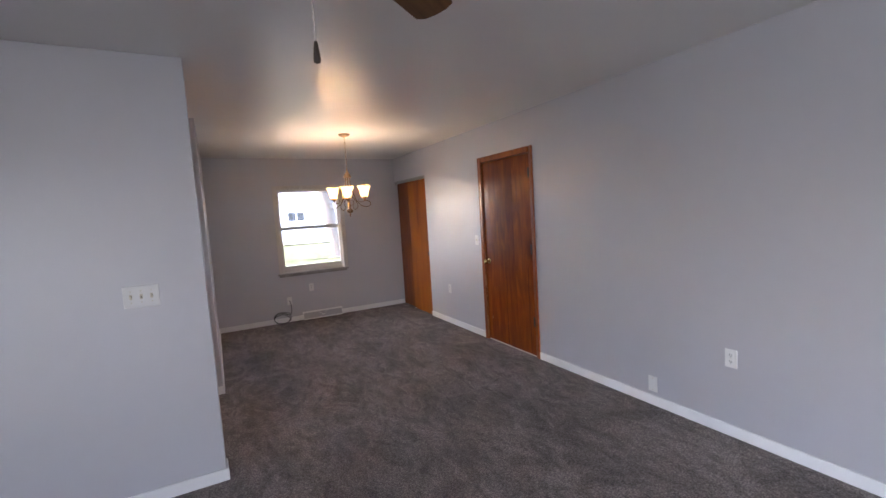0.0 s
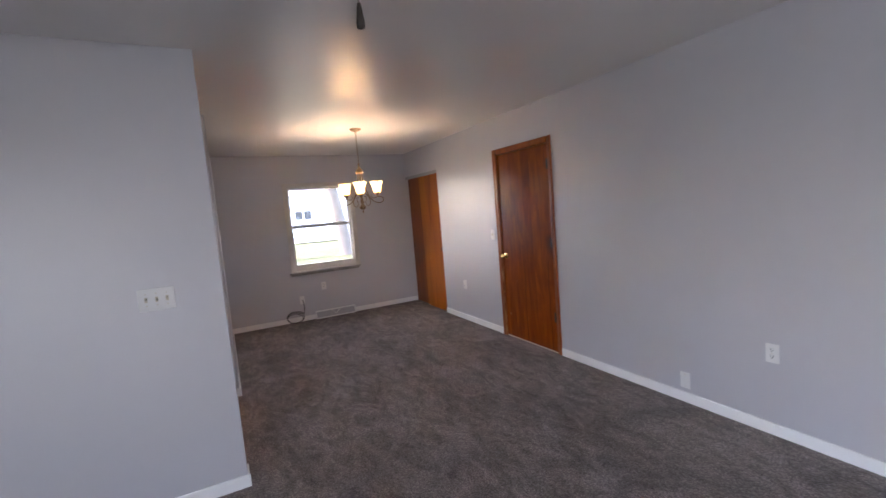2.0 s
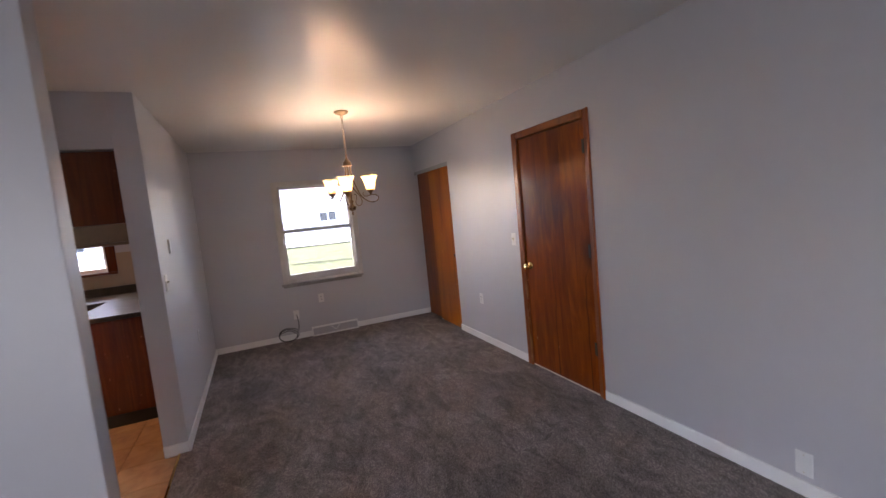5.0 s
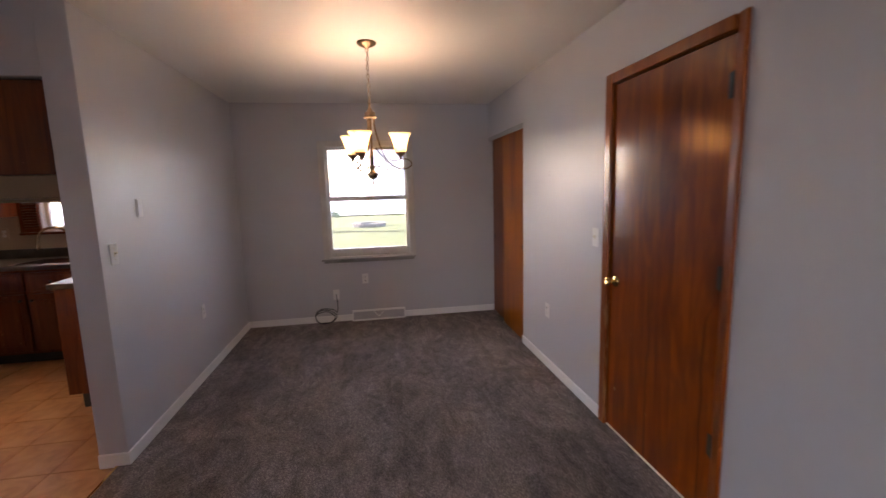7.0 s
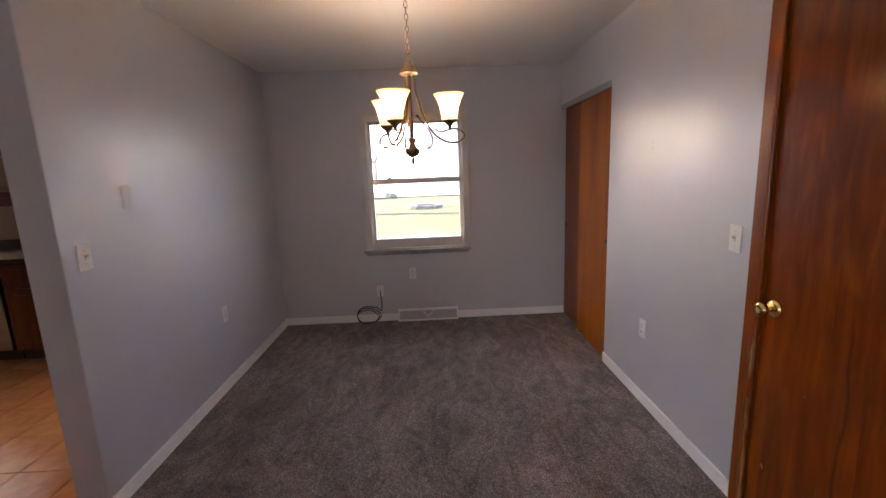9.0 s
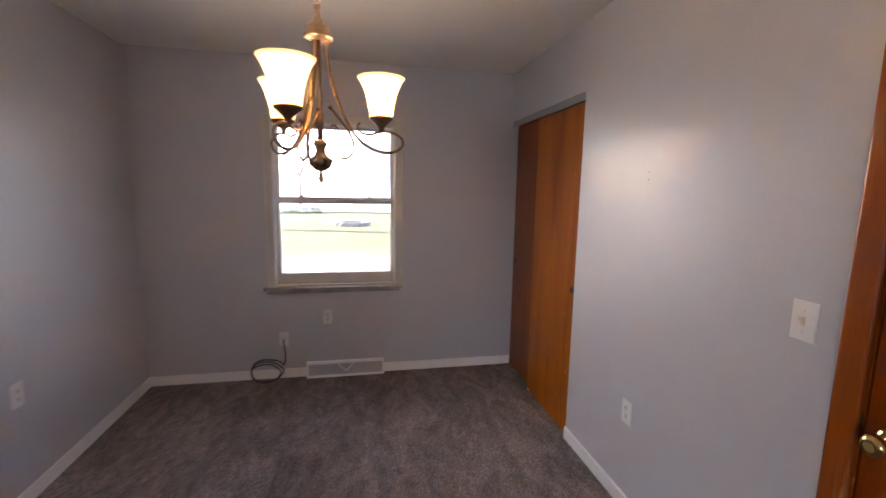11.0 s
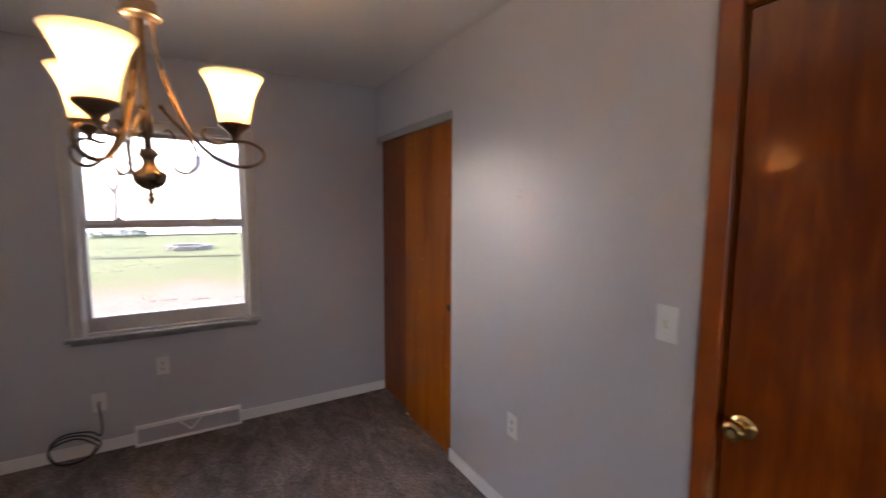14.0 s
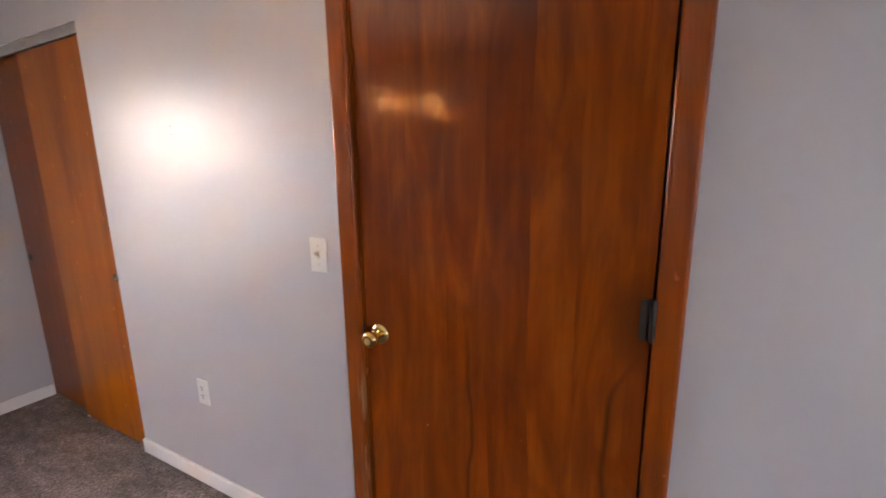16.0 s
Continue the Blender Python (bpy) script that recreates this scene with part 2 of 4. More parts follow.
def amber_material():
    """Amber art glass, lit from within."""
    m, n, l, b = nodes_of("amber_glass")
    cloud = noise_tex(n, l, coords(n, l, (1, 1, 0.5)), 14, 4, 0.6, 0.8)
    tint = ramp(n, l, cloud, [(0.35, (0.42, 0.10, 0.008)), (0.65, (0.58, 0.20, 0.02))])
    l.new(tint, b.inputs["Base Color"]), l.new(tint, b.inputs["Emission Color"])
    b.inputs["Roughness"].default_value = 0.2
    b.inputs["Emission Strength"].default_value = 0.012
    tr, mix = n.new("ShaderNodeBsdfTranslucent"), n.new("ShaderNodeMixShader")
    mix.inputs[0].default_value = 0.55
    l.new(tint, tr.inputs[0])
    l.new(b.outputs[0], mix.inputs[1]), l.new(tr.outputs[0], mix.inputs[2])
    l.new(mix.outputs[0], n["Material Output"].inputs[0])
    return m


def tile_material():
    m, n, l, b = nodes_of("tan_floor_tile")
    v = coords(n, l)
    cloud = noise_tex(n, l, v, 6, 5, 0.6, 0.8)
    col = ramp(n, l, cloud, [(0.32, (0.40, 0.21, 0.10)), (0.52, (0.54, 0.31, 0.155)), (0.70, (0.62, 0.39, 0.21))])
    info = n.new("ShaderNodeObjectInfo")
    hue = n.new("ShaderNodeHueSaturation")
    l.new(spread(n, l, info.outputs["Random"], 0.92, 1.06), hue.inputs["Value"])
    l.new(col, hue.inputs["Color"])
    l.new(hue.outputs[0], b.inputs["Base Color"])
    l.new(spread(n, l, cloud, 0.30, 0.42), b.inputs["Roughness"])
    bump(n, l, noise_tex(n, l, v, 40, 3), 0.12, 0.002, b)
    return m


WALL = surface("grey_satin_wall_paint", (0.505, 0.492, 0.513), (0.535, 0.522, 0.543), 1.2, (0.37, 0.41), 190, 0.04, 0.0010, 0, 1.0)
WALL.node_tree.nodes["Principled BSDF"].inputs["Coat IOR"].default_value = 2.4
WALL.node_tree.nodes["Principled BSDF"].inputs["Coat Roughness"].default_value = 0.51
WALL.node_tree.nodes["Principled BSDF"].inputs["Specular IOR Level"].default_value = 0.35
CEIL = surface("satin_ceiling_paint", (0.77, 0.75, 0.72), (0.79, 0.77, 0.74), 1.0, (0.285, 0.33), 60, 0)
CEIL.node_tree.nodes["Principled BSDF"].inputs["Specular IOR Level"].default_value = 0.40
TRIM = surface("white_semigloss_trim", (0.87, 0.86, 0.84), (0.91, 0.90, 0.88), 4, (0.29, 0.38), 70, 0.08, 0.001)
VINYL = surface("aged_white_window_paint", (0.60, 0.56, 0.51), (0.70, 0.66, 0.61), 6, (0.35, 0.5), 60, 0.12, 0.001)
STOOL = surface("worn_grey_sill_paint", (0.25, 0.235, 0.22), (0.42, 0.40, 0.37), 9, (0.4, 0.6), 50, 0.2, 0.001)
PLATE = surface("white_plastic", (0.80, 0.79, 0.76), (0.84, 0.83, 0.81), 10, (0.28, 0.36), 120, 0.03, 0.0005)
TOGGLE = surface("ivory_plastic", (0.66, 0.60, 0.47), (0.72, 0.66, 0.53), 10, (0.28, 0.36), 120, 0.03, 0.0005)
SLOT = surface("dark_slot", (0.02, 0.02, 0.02), (0.035, 0.033, 0.03), 20, (0.5, 0.7), 90, 0)
BLACK = surface("black_rubber_cable", (0.012, 0.012, 0.013), (0.025, 0.024, 0.024), 20, (0.4, 0.55), 90, 0.1, 0.0005)
CARPET = carpet_material()
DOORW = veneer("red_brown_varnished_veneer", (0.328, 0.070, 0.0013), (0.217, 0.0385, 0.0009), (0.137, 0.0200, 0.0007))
CASEW = wood("amber_varnished_casing", (0.37, 0.086, 0.002), (0.28, 0.058, 0.002), (0.18, 0.032, 0.0015), 1.0, (0.29, 0.36), 0.5)
CASEL = wood("worn_amber_varnished_casing", (0.37, 0.086, 0.002), (0.28, 0.058, 0.002), (0.18, 0.032, 0.0015), 1.0, (0.29, 0.36), 0.5, worn=(4.394, 0.024, 0.93))
CLOSW = wood("golden_birch_veneer", (0.45, 0.128, 0.002), (0.37, 0.096, 0.002), (0.26, 0.060, 0.0015), 0.6, (0.29, 0.36), 0.16, streaky=0.35, gloss=0.15)
# darker birch for the rear panel: the shade behind the front one is in its colour
CLOSD = wood("shaded_birch_veneer", (0.30, 0.070, 0.003), (0.23, 0.050, 0.0025), (0.16, 0.033, 0.002), 0.9, (0.30, 0.40), 0.12, streaky=0.4, gloss=0.15)
CABW = wood("red_cherry_cabinet", (0.17, 0.038, 0.006), (0.12, 0.025, 0.004), (0.085, 0.016, 0.003), 2.0, (0.30, 0.42), 0.2, streaky=0.3)
FANW = wood("walnut_fan_blade", (0.20, 0.105, 0.045), (0.14, 0.070, 0.028), (0.08, 0.038, 0.015), 3.0, (0.3, 0.4), 0.2, "x")
BRONZE = surface("antique_brass", (0.19, 0.128, 0.076), (0.36, 0.25, 0.155), 14, (0.24, 0.42), 160, 0.08, 0.0005, 1.0)
BRASS = surface("polished_brass", (0.72, 0.50, 0.18), (0.80, 0.58, 0.24), 12, (0.10, 0.18), 90, 0.02, 0.0003, 1.0)
IRON = surface("dark_bronze_hinge", (0.022, 0.016, 0.012), (0.045, 0.032, 0.023), 20, (0.50, 0.62), 90, 0.1, 0.0005, 0.1)
ALU = surface("grey_track_metal", (0.36, 0.37, 0.37), (0.46, 0.46, 0.46), 8, (0.3, 0.45), 90, 0.05, 0.0005, 0.5)
STEEL = surface("brushed_stainless", (0.22, 0.205, 0.19), (0.28, 0.265, 0.245), 3, (0.28, 0.38), 60, 0.05, 0.0005, 1.0, 0, (1, 1, 12))
REGM = surface("grey_register_enamel", (0.46, 0.445, 0.47), (0.53, 0.515, 0.54), 9, (0.4, 0.5), 90, 0.05, 0.0005)
NICKEL = surface("warm_brushed_nickel", (0.46, 0.34, 0.21), (0.54, 0.41, 0.26), 8, (0.16, 0.24), 90, 0.03, 0.0003, 1.0)
CHAINM = surface("nickel_bead_chain", (0.62, 0.60, 0.56), (0.72, 0.70, 0.66), 30, (0.2, 0.3), 90, 0, 0.001, 1.0)
STONE = surface("dark_laminate_counter", (0.045, 0.040, 0.036), (0.085, 0.075, 0.066), 12, (0.50, 0.62), 160, 0.03, 0.0005)
HOODM = surface("almond_enamel", (0.24, 0.17, 0.10), (0.28, 0.20, 0.12), 5, (0.28, 0.36), 90, 0.03, 0.0005)
SPLASH = surface("beige_backsplash_paint", (0.44, 0.34, 0.24), (0.50, 0.40, 0.29), 3, (0.35, 0.45), 120, 0.08, 0.001)
GROUT = surface("brown_grout", (0.26, 0.155, 0.085), (0.32, 0.195, 0.11), 9, (0.7, 0.9), 120, 0.3, 0.002)
TILE = tile_material()
GLASS = glass_material()
OPAL = shade_material()
AMBER = amber_material()
GRASS = surface("spring_lawn", (0.064, 0.074, 0.032), (0.100, 0.106, 0.052), 0.35, (0.8, 0.95), 3, 0.5, 0.03)
GRASSB = surface("grass_blade", (0.070, 0.080, 0.032), (0.108, 0.114, 0.052), 0.5, (0.7, 0.9), 3, 0)
DIRT = soil_material()
BARK = surface("grey_brown_bark", (0.13, 0.10, 0.08), (0.24, 0.19, 0.155), 5, (0.8, 0.95), 22, 0.9, 0.03, 0, 0, (2, 2, 0.4))
SIDING = surface("white_lap_siding", (0.74, 0.74, 0.73), (0.82, 0.82, 0.81), 0.6, (0.5, 0.6), 12, 0.1, 0.004)
ROOFM = surface("grey_roof_shingle", (0.16, 0.15, 0.15), (0.26, 0.25, 0.24), 1.2, (0.8, 0.95), 9, 0.4, 0.01)
RUBBLE = surface("pale_concrete_blocks", (0.10, 0.088, 0.072), (0.17, 0.152, 0.128), 3, (0.75, 0.9), 30, 0.4, 0.01)
DARKG = surface("dark_ground_tone", (0.016, 0.018, 0.010), (0.028, 0.028, 0.016), 0.8, (0.85, 0.95), 5, 0.4, 0.02)
FARPALE = surface("pale_far_ground", (0.40, 0.38, 0.36), (0.50, 0.48, 0.46), 0.5, (0.85, 0.95), 6, 0.3, 0.02)
LEAF = surface("dark_evergreen_leaf", (0.045, 0.07, 0.025), (0.085, 0.12, 0.05), 5, (0.5, 0.7), 30, 0.2, 0.01)
DARKPANE = surface("dark_far_window_glass", (0.03, 0.035, 0.04), (0.06, 0.065, 0.07), 1, (0.05, 0.1), 20, 0)

for _m in (GRASS, GRASSB, DIRT, DARKG):
    _m.node_tree.nodes["Principled BSDF"].inputs["Specular IOR Level"].default_value = 0.04

# ---- mesh helpers ----


def put(bm, x0, x1, y0, y1, z0, z1, bevel=0.0, seg=2):
    """Adds a box to bm, with rounded edges where bevel is given."""
    got = bmesh.ops.create_cube(bm, size=1.0, matrix=Matrix.Translation(((x0 + x1) / 2, (y0 + y1) / 2, (z0 + z1) / 2)) @ Matrix.Diagonal((x1 - x0, y1 - y0, z1 - z0, 1)))
    if bevel:
        edges = list({e for v in got["verts"] for e in v.link_edges})
        bmesh.ops.bevel(bm, geom=edges, offset=bevel, segments=seg, affect="EDGES", profile=0.5)
    return bm


def box(*a, **k):
    return put(bmesh.new(), *a, **k)


def lathe(profile, seg=28, bm=None, m=None):
    bm = bm or bmesh.new()
    rings = []
    for r, z in profile:
        ring = [bm.verts.new((r * math.cos(2 * math.pi * i / seg), r * math.sin(2 * math.pi * i / seg), z)) for i in range(seg)]
        if m:
            for v in ring:
                v.co = m @ v.co
        rings.append(ring)
    for a, b in zip(rings, rings[1:]):
        for i in range(seg):
            j = (i + 1) % seg
            bm.faces.new((a[i], a[j], b[j], b[i]))
    for ring, flip in ((rings[0], True), (rings[-1], False)):
        bm.faces.new(list(reversed(ring)) if flip else ring)
    bmesh.ops.recalc_face_normals(bm, faces=bm.faces)
    return bm


def smooth_line(pts, steps=6):
    pts = [Vector(p) for p in pts]
    ext = [2 * pts[0] - pts[1]] + pts + [2 * pts[-1] - pts[-2]]
    out = []
    for i in range(len(pts) - 1):
        a, b, c, d = ext[i:i + 4]
        for k in range(steps):
            t = k / steps
            out.append(0.5 * (2 * b + (c - a) * t + (2 * a - 5 * b + 4 * c - d) * t * t + (3 * b - a - 3 * c + d) * t ** 3))
    return out + [pts[-1]]


def tube(line, radius, seg=8, bm=None):
    """A round bar along a line; radius is one number or a function of 0..1."""
    bm = bm or bmesh.new()
    side, prev = None, None
    for i, p in enumerate(line):
        d = (line[min(i + 1, len(line) - 1)] - line[max(i - 1, 0)]).normalized()
        if side is None:
            side = d.orthogonal().normalized()
        side = (side - d * side.dot(d)).normalized()
        up = d.cross(side)
        r = radius(i / (len(line) - 1)) if callable(radius) else radius
        ring = [bm.verts.new(p + r * (math.cos(2 * math.pi * k / seg) * side + math.sin(2 * math.pi * k / seg) * up)) for k in range(seg)]
        if prev:
            for k in range(seg):
                bm.faces.new((prev[k], prev[(k + 1) % seg], ring[(k + 1) % seg], ring[k]))
        else:
            bm.faces.new(list(reversed(ring)))
        prev = ring
    bm.faces.new(prev)
    return bm


def mesh_object(name, bm, material, smooth=False):
    me = bpy.data.meshes.new(name)
    bm.to_mesh(me)
    bm.free()
    me.materials.append(material)
    if smooth:
        me.polygons.foreach_set("use_smooth", [True] * len(me.polygons))
    return new(name, me)


def part(name, bm, material, parent, label="", smooth=False):
    ob = mesh_object(name, bm, material, smooth)
    ob.parent = parent
    if label:
        ob["label"] = label
    return ob


def thing(name, m, label, category, group="", kind=""):
    ob = new(name)
    ob.empty_display_size = 0.1
    ob.matrix_world = m
    return tagged(ob, label, category, group, kind)


def structure(name, bm, material, label, category, smooth=False):
    return tagged(mesh_object(name, bm, material, smooth), label, category, "", "structure")


# ---- structure ----
H = 2.44                      # ceiling
XR, YF = 3.0, 7.0             # closet-side wall, window wall
XL, XK = 0.215, 0.068         # two faces of the dining partition
YJ = 4.574                    # end of the dining partition
YS, YB = 3.104, 3.224           # two faces of the wall by the living room
XE = 0.206                    # end of that wall
XW, Y0 = -2.7, -4.6           # living room's far sides
KW = -4.3                     # kitchen's far side
DY0, DY1, DZ = 3.574, 4.386, 2.036   # door opening
CY0, CZ = 5.856, 2.062        # closet opening, up to the corner
WX0, WX1, WZ0, WZ1 = 1.135, 2.050, 0.742, 1.985   # dining window opening
KX0, KX1, KZ0, KZ1 = -1.645, -0.70, 1.180, 2.02   # kitchen window opening
PX0, PX1, PZ = -3.70, -2.76, 2.03                 # glass kitchen door opening

b = bmesh.new()
for y0, y1, z0, z1 in ((Y0, DY0 - 0.02, 0, H), (DY0 - 0.02, DY1 + 0.02, DZ + 0.02, H), (DY1 + 0.02, CY0, 0, H), (CY0, YF, CZ, H)):
    put(b, XR, XR + 0.12, y0, y1, z0, z1)
structure("wall_east", b, WALL, "long grey painted wall with a door and a closet", "wall")
b = bmesh.new()
for x0, x1, z0, z1 in ((KW - 0.12, PX0, -0.02, H), (PX0, PX1, PZ, H), (PX1, KX0, -0.02, H), (KX0, KX1, -0.02, KZ0), (KX0, KX1, KZ1, H), (KX1, WX0, -0.02, H),
                       (WX0, WX1, -0.02, WZ0), (WX0, WX1, WZ1, H), (WX1, XR + 0.75, -0.02, H)):
    put(b, x0, x1, YF, YF + 0.15, z0, z1)
structure("wall_north", b, WALL, "grey painted end wall around a double-hung window", "wall")
structure("wall_partition", box(XK, XL, YJ, YF, 0, H, bevel=0.004), WALL, "grey painted partition beside the kitchen opening", "wall")
structure("wall_stub", box(KW, XE, YS, YB, 0, H, bevel=0.004), WALL, "grey painted wall ending at the kitchen opening", "wall")
b = bmesh.new()
for y0, y1, z0, z1 in ((Y0, -4.0, 0, H), (-4.0, -1.2, 0, 0.65), (-4.0, -1.2, 2.12, H), (-1.2, YS, 0, H)):
    put(b, XW - 0.12, XW, y0, y1, z0, z1)
structure("wall_west", b, WALL, "grey painted living room wall with a wide window", "wall")
structure("wall_kitchen", box(KW - 0.12, KW, YS, YF, 0, H), SPLASH, "plain beige kitchen wall", "wall")
structure("wall_south", box(XW - 0.12, XR + 0.12, Y0 - 0.12, Y0, 0, H), WALL, "plain grey painted living room wall", "wall")
structure("wall_closet", box(XR + 0.63, XR + 0.75, 5.0, YF, 0, H), WALL, "plain wall inside the closet", "wall")
structure("wall_closet_side", box(XR + 0.12, XR + 0.63, CY0 - 0.3, CY0 - 0.2, 0, H), WALL, "plain side wall inside the closet", "wall")
structure("ceiling", box(KW - 0.12, XR + 0.75, Y0 - 0.12, YF + 0.15, H, H + 0.12), CEIL, "smooth satin off-white ceiling", "ceiling")
b = bmesh.new()
put(b, XW, XR + 0.12, Y0, YS, -0.02, 0.010)
put(b, 0.165, XR + 0.63, YS, YF, -0.02, 0.010)
structure("floor", b, CARPET, "taupe grey cut-pile carpet with brushed marks", "floor")
structure("foundation", box(KW - 0.12, XR + 0.75, Y0 - 0.12, YF + 0.15, -0.55, -0.02), RUBBLE, "plain concrete foundation under the floor", "foundation")
structure("eave", box(KW - 0.9, XR + 1.5, YF + 0.151, YF + 1.15, 2.34, 2.56), VINYL, "plain boxed roof eave outside", "roof")
structure("soffit", box(-0.42, XK, 4.575, YF, 2.085, H, bevel=0.003), WALL, "grey boxed soffit above the kitchen cabinets", "soffit")

BB_H, BB_T = 0.082, 0.014


def baseboard(x0, x1, y0, y1):
    structure("baseboard", box(x0, x1, y0, y1, 0.0, BB_H, bevel=0.005), TRIM, "white painted wooden baseboard with an eased edge", "baseboard")


baseboard(XR - BB_T, XR, Y0, 3.5135)
baseboard(XR - BB_T, XR, 4.4555, CY0)
baseboard(XL + BB_T, 1.347, YF - BB_T, YF)
baseboard(1.957, XR + 0.047, YF - BB_T, YF)
baseboard(XL, XL + BB_T, YJ - BB_T, YF)
baseboard(XK, XL, YJ - BB_T, YJ)
baseboard(XW, XE + BB_T, YS - BB_T, YS)
baseboard(XE, XE + 0.01, YS, YB)
structure("carpet_edge", box(0.150, 0.165, YB, YJ, -0.02, 0.011, bevel=0.002), BRASS, "thin metal strip between carpet and tiles", "trim")

# ---- dining window ----


def ring_frame(x0, x1, z0, z1, y0, y1, left, right, bottom, top, bevel=0.003):
    bm = bmesh.new()
    put(bm, x0, x0 + left, y0, y1, z0, z1, bevel)
    put(bm, x1 - right, x1, y0, y1, z0, z1, bevel)
    put(bm, x0 + left, x1 - right, y0 + 0.001, y1 - 0.001, z0, z0 + bottom, bevel)
    put(bm, x0 + left, x1 - right, y0 + 0.001, y1 - 0.001, z1 - top, z1, bevel)
    return bm


win = thing("window_1", pose(0, 0, 0), "white double-hung window with a worn grey sill", "window", kind="structure")
part("jamb_liner", ring_frame(WX0, WX1, WZ0, WZ1, YF + 0.003, YF + 0.148, 0.012, 0.012, 0.012, 0.012), VINYL, win)
for nm, a in (("casing_left", (WX0 - 0.058, WX0 + 0.004, YF - 0.016, YF, WZ0, WZ1 + 0.050)), ("casing_right", (WX1 - 0.004, WX1 + 0.058, YF - 0.016, YF, WZ0, WZ1 + 0.050)),
              ("casing_head", (WX0 + 0.0045, WX1 - 0.0045, YF - 0.0155, YF, WZ1 - 0.004, WZ1 + 0.050))):
    part(nm, box(*a, bevel=0.004), VINYL, win)
    # raised outer bead of the casing
for nm, a in (("bead_left", (WX0 - 0.062, WX0 - 0.048, YF - 0.024, YF - 0.014, WZ0, WZ1 + 0.054)), ("bead_right", (WX1 + 0.048, WX1 + 0.062, YF - 0.024, YF - 0.014, WZ0, WZ1 + 0.054)),
              ("bead_head", (WX0 - 0.047, WX1 + 0.047, YF - 0.0235, YF - 0.014, WZ1 + 0.040, WZ1 + 0.054))):
    part(nm, box(*a, bevel=0.004), VINYL, win)
part("sill", box(1.050, 2.104, YF - 0.052, YF + 0.02, 0.720, WZ0, bevel=0.004), STOOL, win, "worn grey painted sill")
part("apron", box(1.072, 2.086, YF - 0.012, YF, 0.69, 0.7195, bevel=0.003), STOOL, win)
up = part("upper_sash", ring_frame(WX0 + 0.013, WX1 - 0.013, 1.398, WZ1 - 0.013, YF + 0.085, YF + 0.118, 0.024, 0.024, 0.036, 0.022), VINYL, win)
lo = part("lower_sash", ring_frame(WX0 + 0.013, WX1 - 0.013, WZ0 + 0.013, 1.412, YF + 0.045, YF + 0.078, 0.024, 0.024, 0.088, 0.028), VINYL, win)
for sash, z0, z1, y in ((up, 1.430, WZ1 - 0.031, YF + 0.100), (lo, WZ0 + 0.096, 1.388, YF + 0.060)):
    pane = part("pane", box(WX0 + 0.032, WX1 - 0.032, y, y + 0.004, z0, z1), GLASS, sash, "clear glass pane")
    pane.visible_shadow = False
for x in (WX0 + 0.20, WX1 - 0.20):
    bm = bmesh.new()
    pr = [(-0.046, 0), (-0.036, 0.016), (-0.014, 0.028), (-0.007, 0.040), (0.007, 0.040), (0.014, 0.028), (0.036, 0.016), (0.046, 0)]
    fr = [bm.verts.new((x + u, YF + 0.050, 1.411 + w)) for u, w in pr]
    bk = [bm.verts.new((x + u, YF + 0.070, 1.411 + w)) for u, w in pr]
    bm.faces.new(fr), bm.faces.new(list(reversed(bk)))
    for i in range(len(pr)):
        j = (i + 1) % len(pr)
        bm.faces.new((fr[j], fr[i], bk[i], bk[j]))
    bmesh.ops.recalc_face_normals(bm, faces=bm.faces)
    part("tilt_latch", bm, VINYL, lo)
for x in (WX0 + 0.014, WX1 - 0.028):
    part("side_track", box(x, x + 0.014, YF + 0.032, YF + 0.0445, WZ0 + 0.013, WZ1 - 0.013, bevel=0.002), VINYL, win)

# ---- door ----
door = thing("door_1", pose(XR, 0, 0), "closed red-brown varnished flush door in amber casing", "door", kind="structure")
for nm, a in (("casing_latch_side", (-0.020, 0.0, DY1 + 0.002, DY1 + 0.069, 0, DZ + 0.062)), ("casing_hinge_side", (-0.020, 0.0, DY0 - 0.060, DY0 - 0.002, 0, DZ + 0.062))):
    bm = box(*a, bevel=0.009, seg=4)
    if nm == "casing_hinge_side":  # thinner towards the slab
        for v in bm.verts:
            if v.co.x < 0.0 and v.co.y > DY0 - 0.040:
                v.co.x *= 0.42
    part(nm, bm, CASEL if nm == "casing_latch_side" else CASEW, door, "amber varnished door casing")
part("casing_head", box(-0.0195, 0.0, DY0 - 0.0018, DY1 + 0.0018, DZ + 0.002, DZ + 0.0615, bevel=0.009, seg=4), CASEW, door, "amber varnished door casing")
for nm, a in (("jamb_latch_side", (0.001, 0.119, DY1, DY1 + 0.0195, 0, DZ + 0.0195)), ("jamb_hinge_side", (0.001, 0.119, DY0 - 0.0195, DY0, 0, DZ + 0.0195)), ("jamb_head", (0.001, 0.119, DY0 + 0.0005, DY1 - 0.0005, DZ, DZ + 0.0195))):
    part(nm, box(*a), CASEW, door)
# near-black block added behind the slab so the gaps round it read as shade
part("stop", box(0.050, 0.118, DY0, DY1, 0, DZ), SLOT, door)
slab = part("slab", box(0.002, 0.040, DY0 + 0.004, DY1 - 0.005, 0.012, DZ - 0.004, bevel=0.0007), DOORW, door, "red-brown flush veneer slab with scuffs")
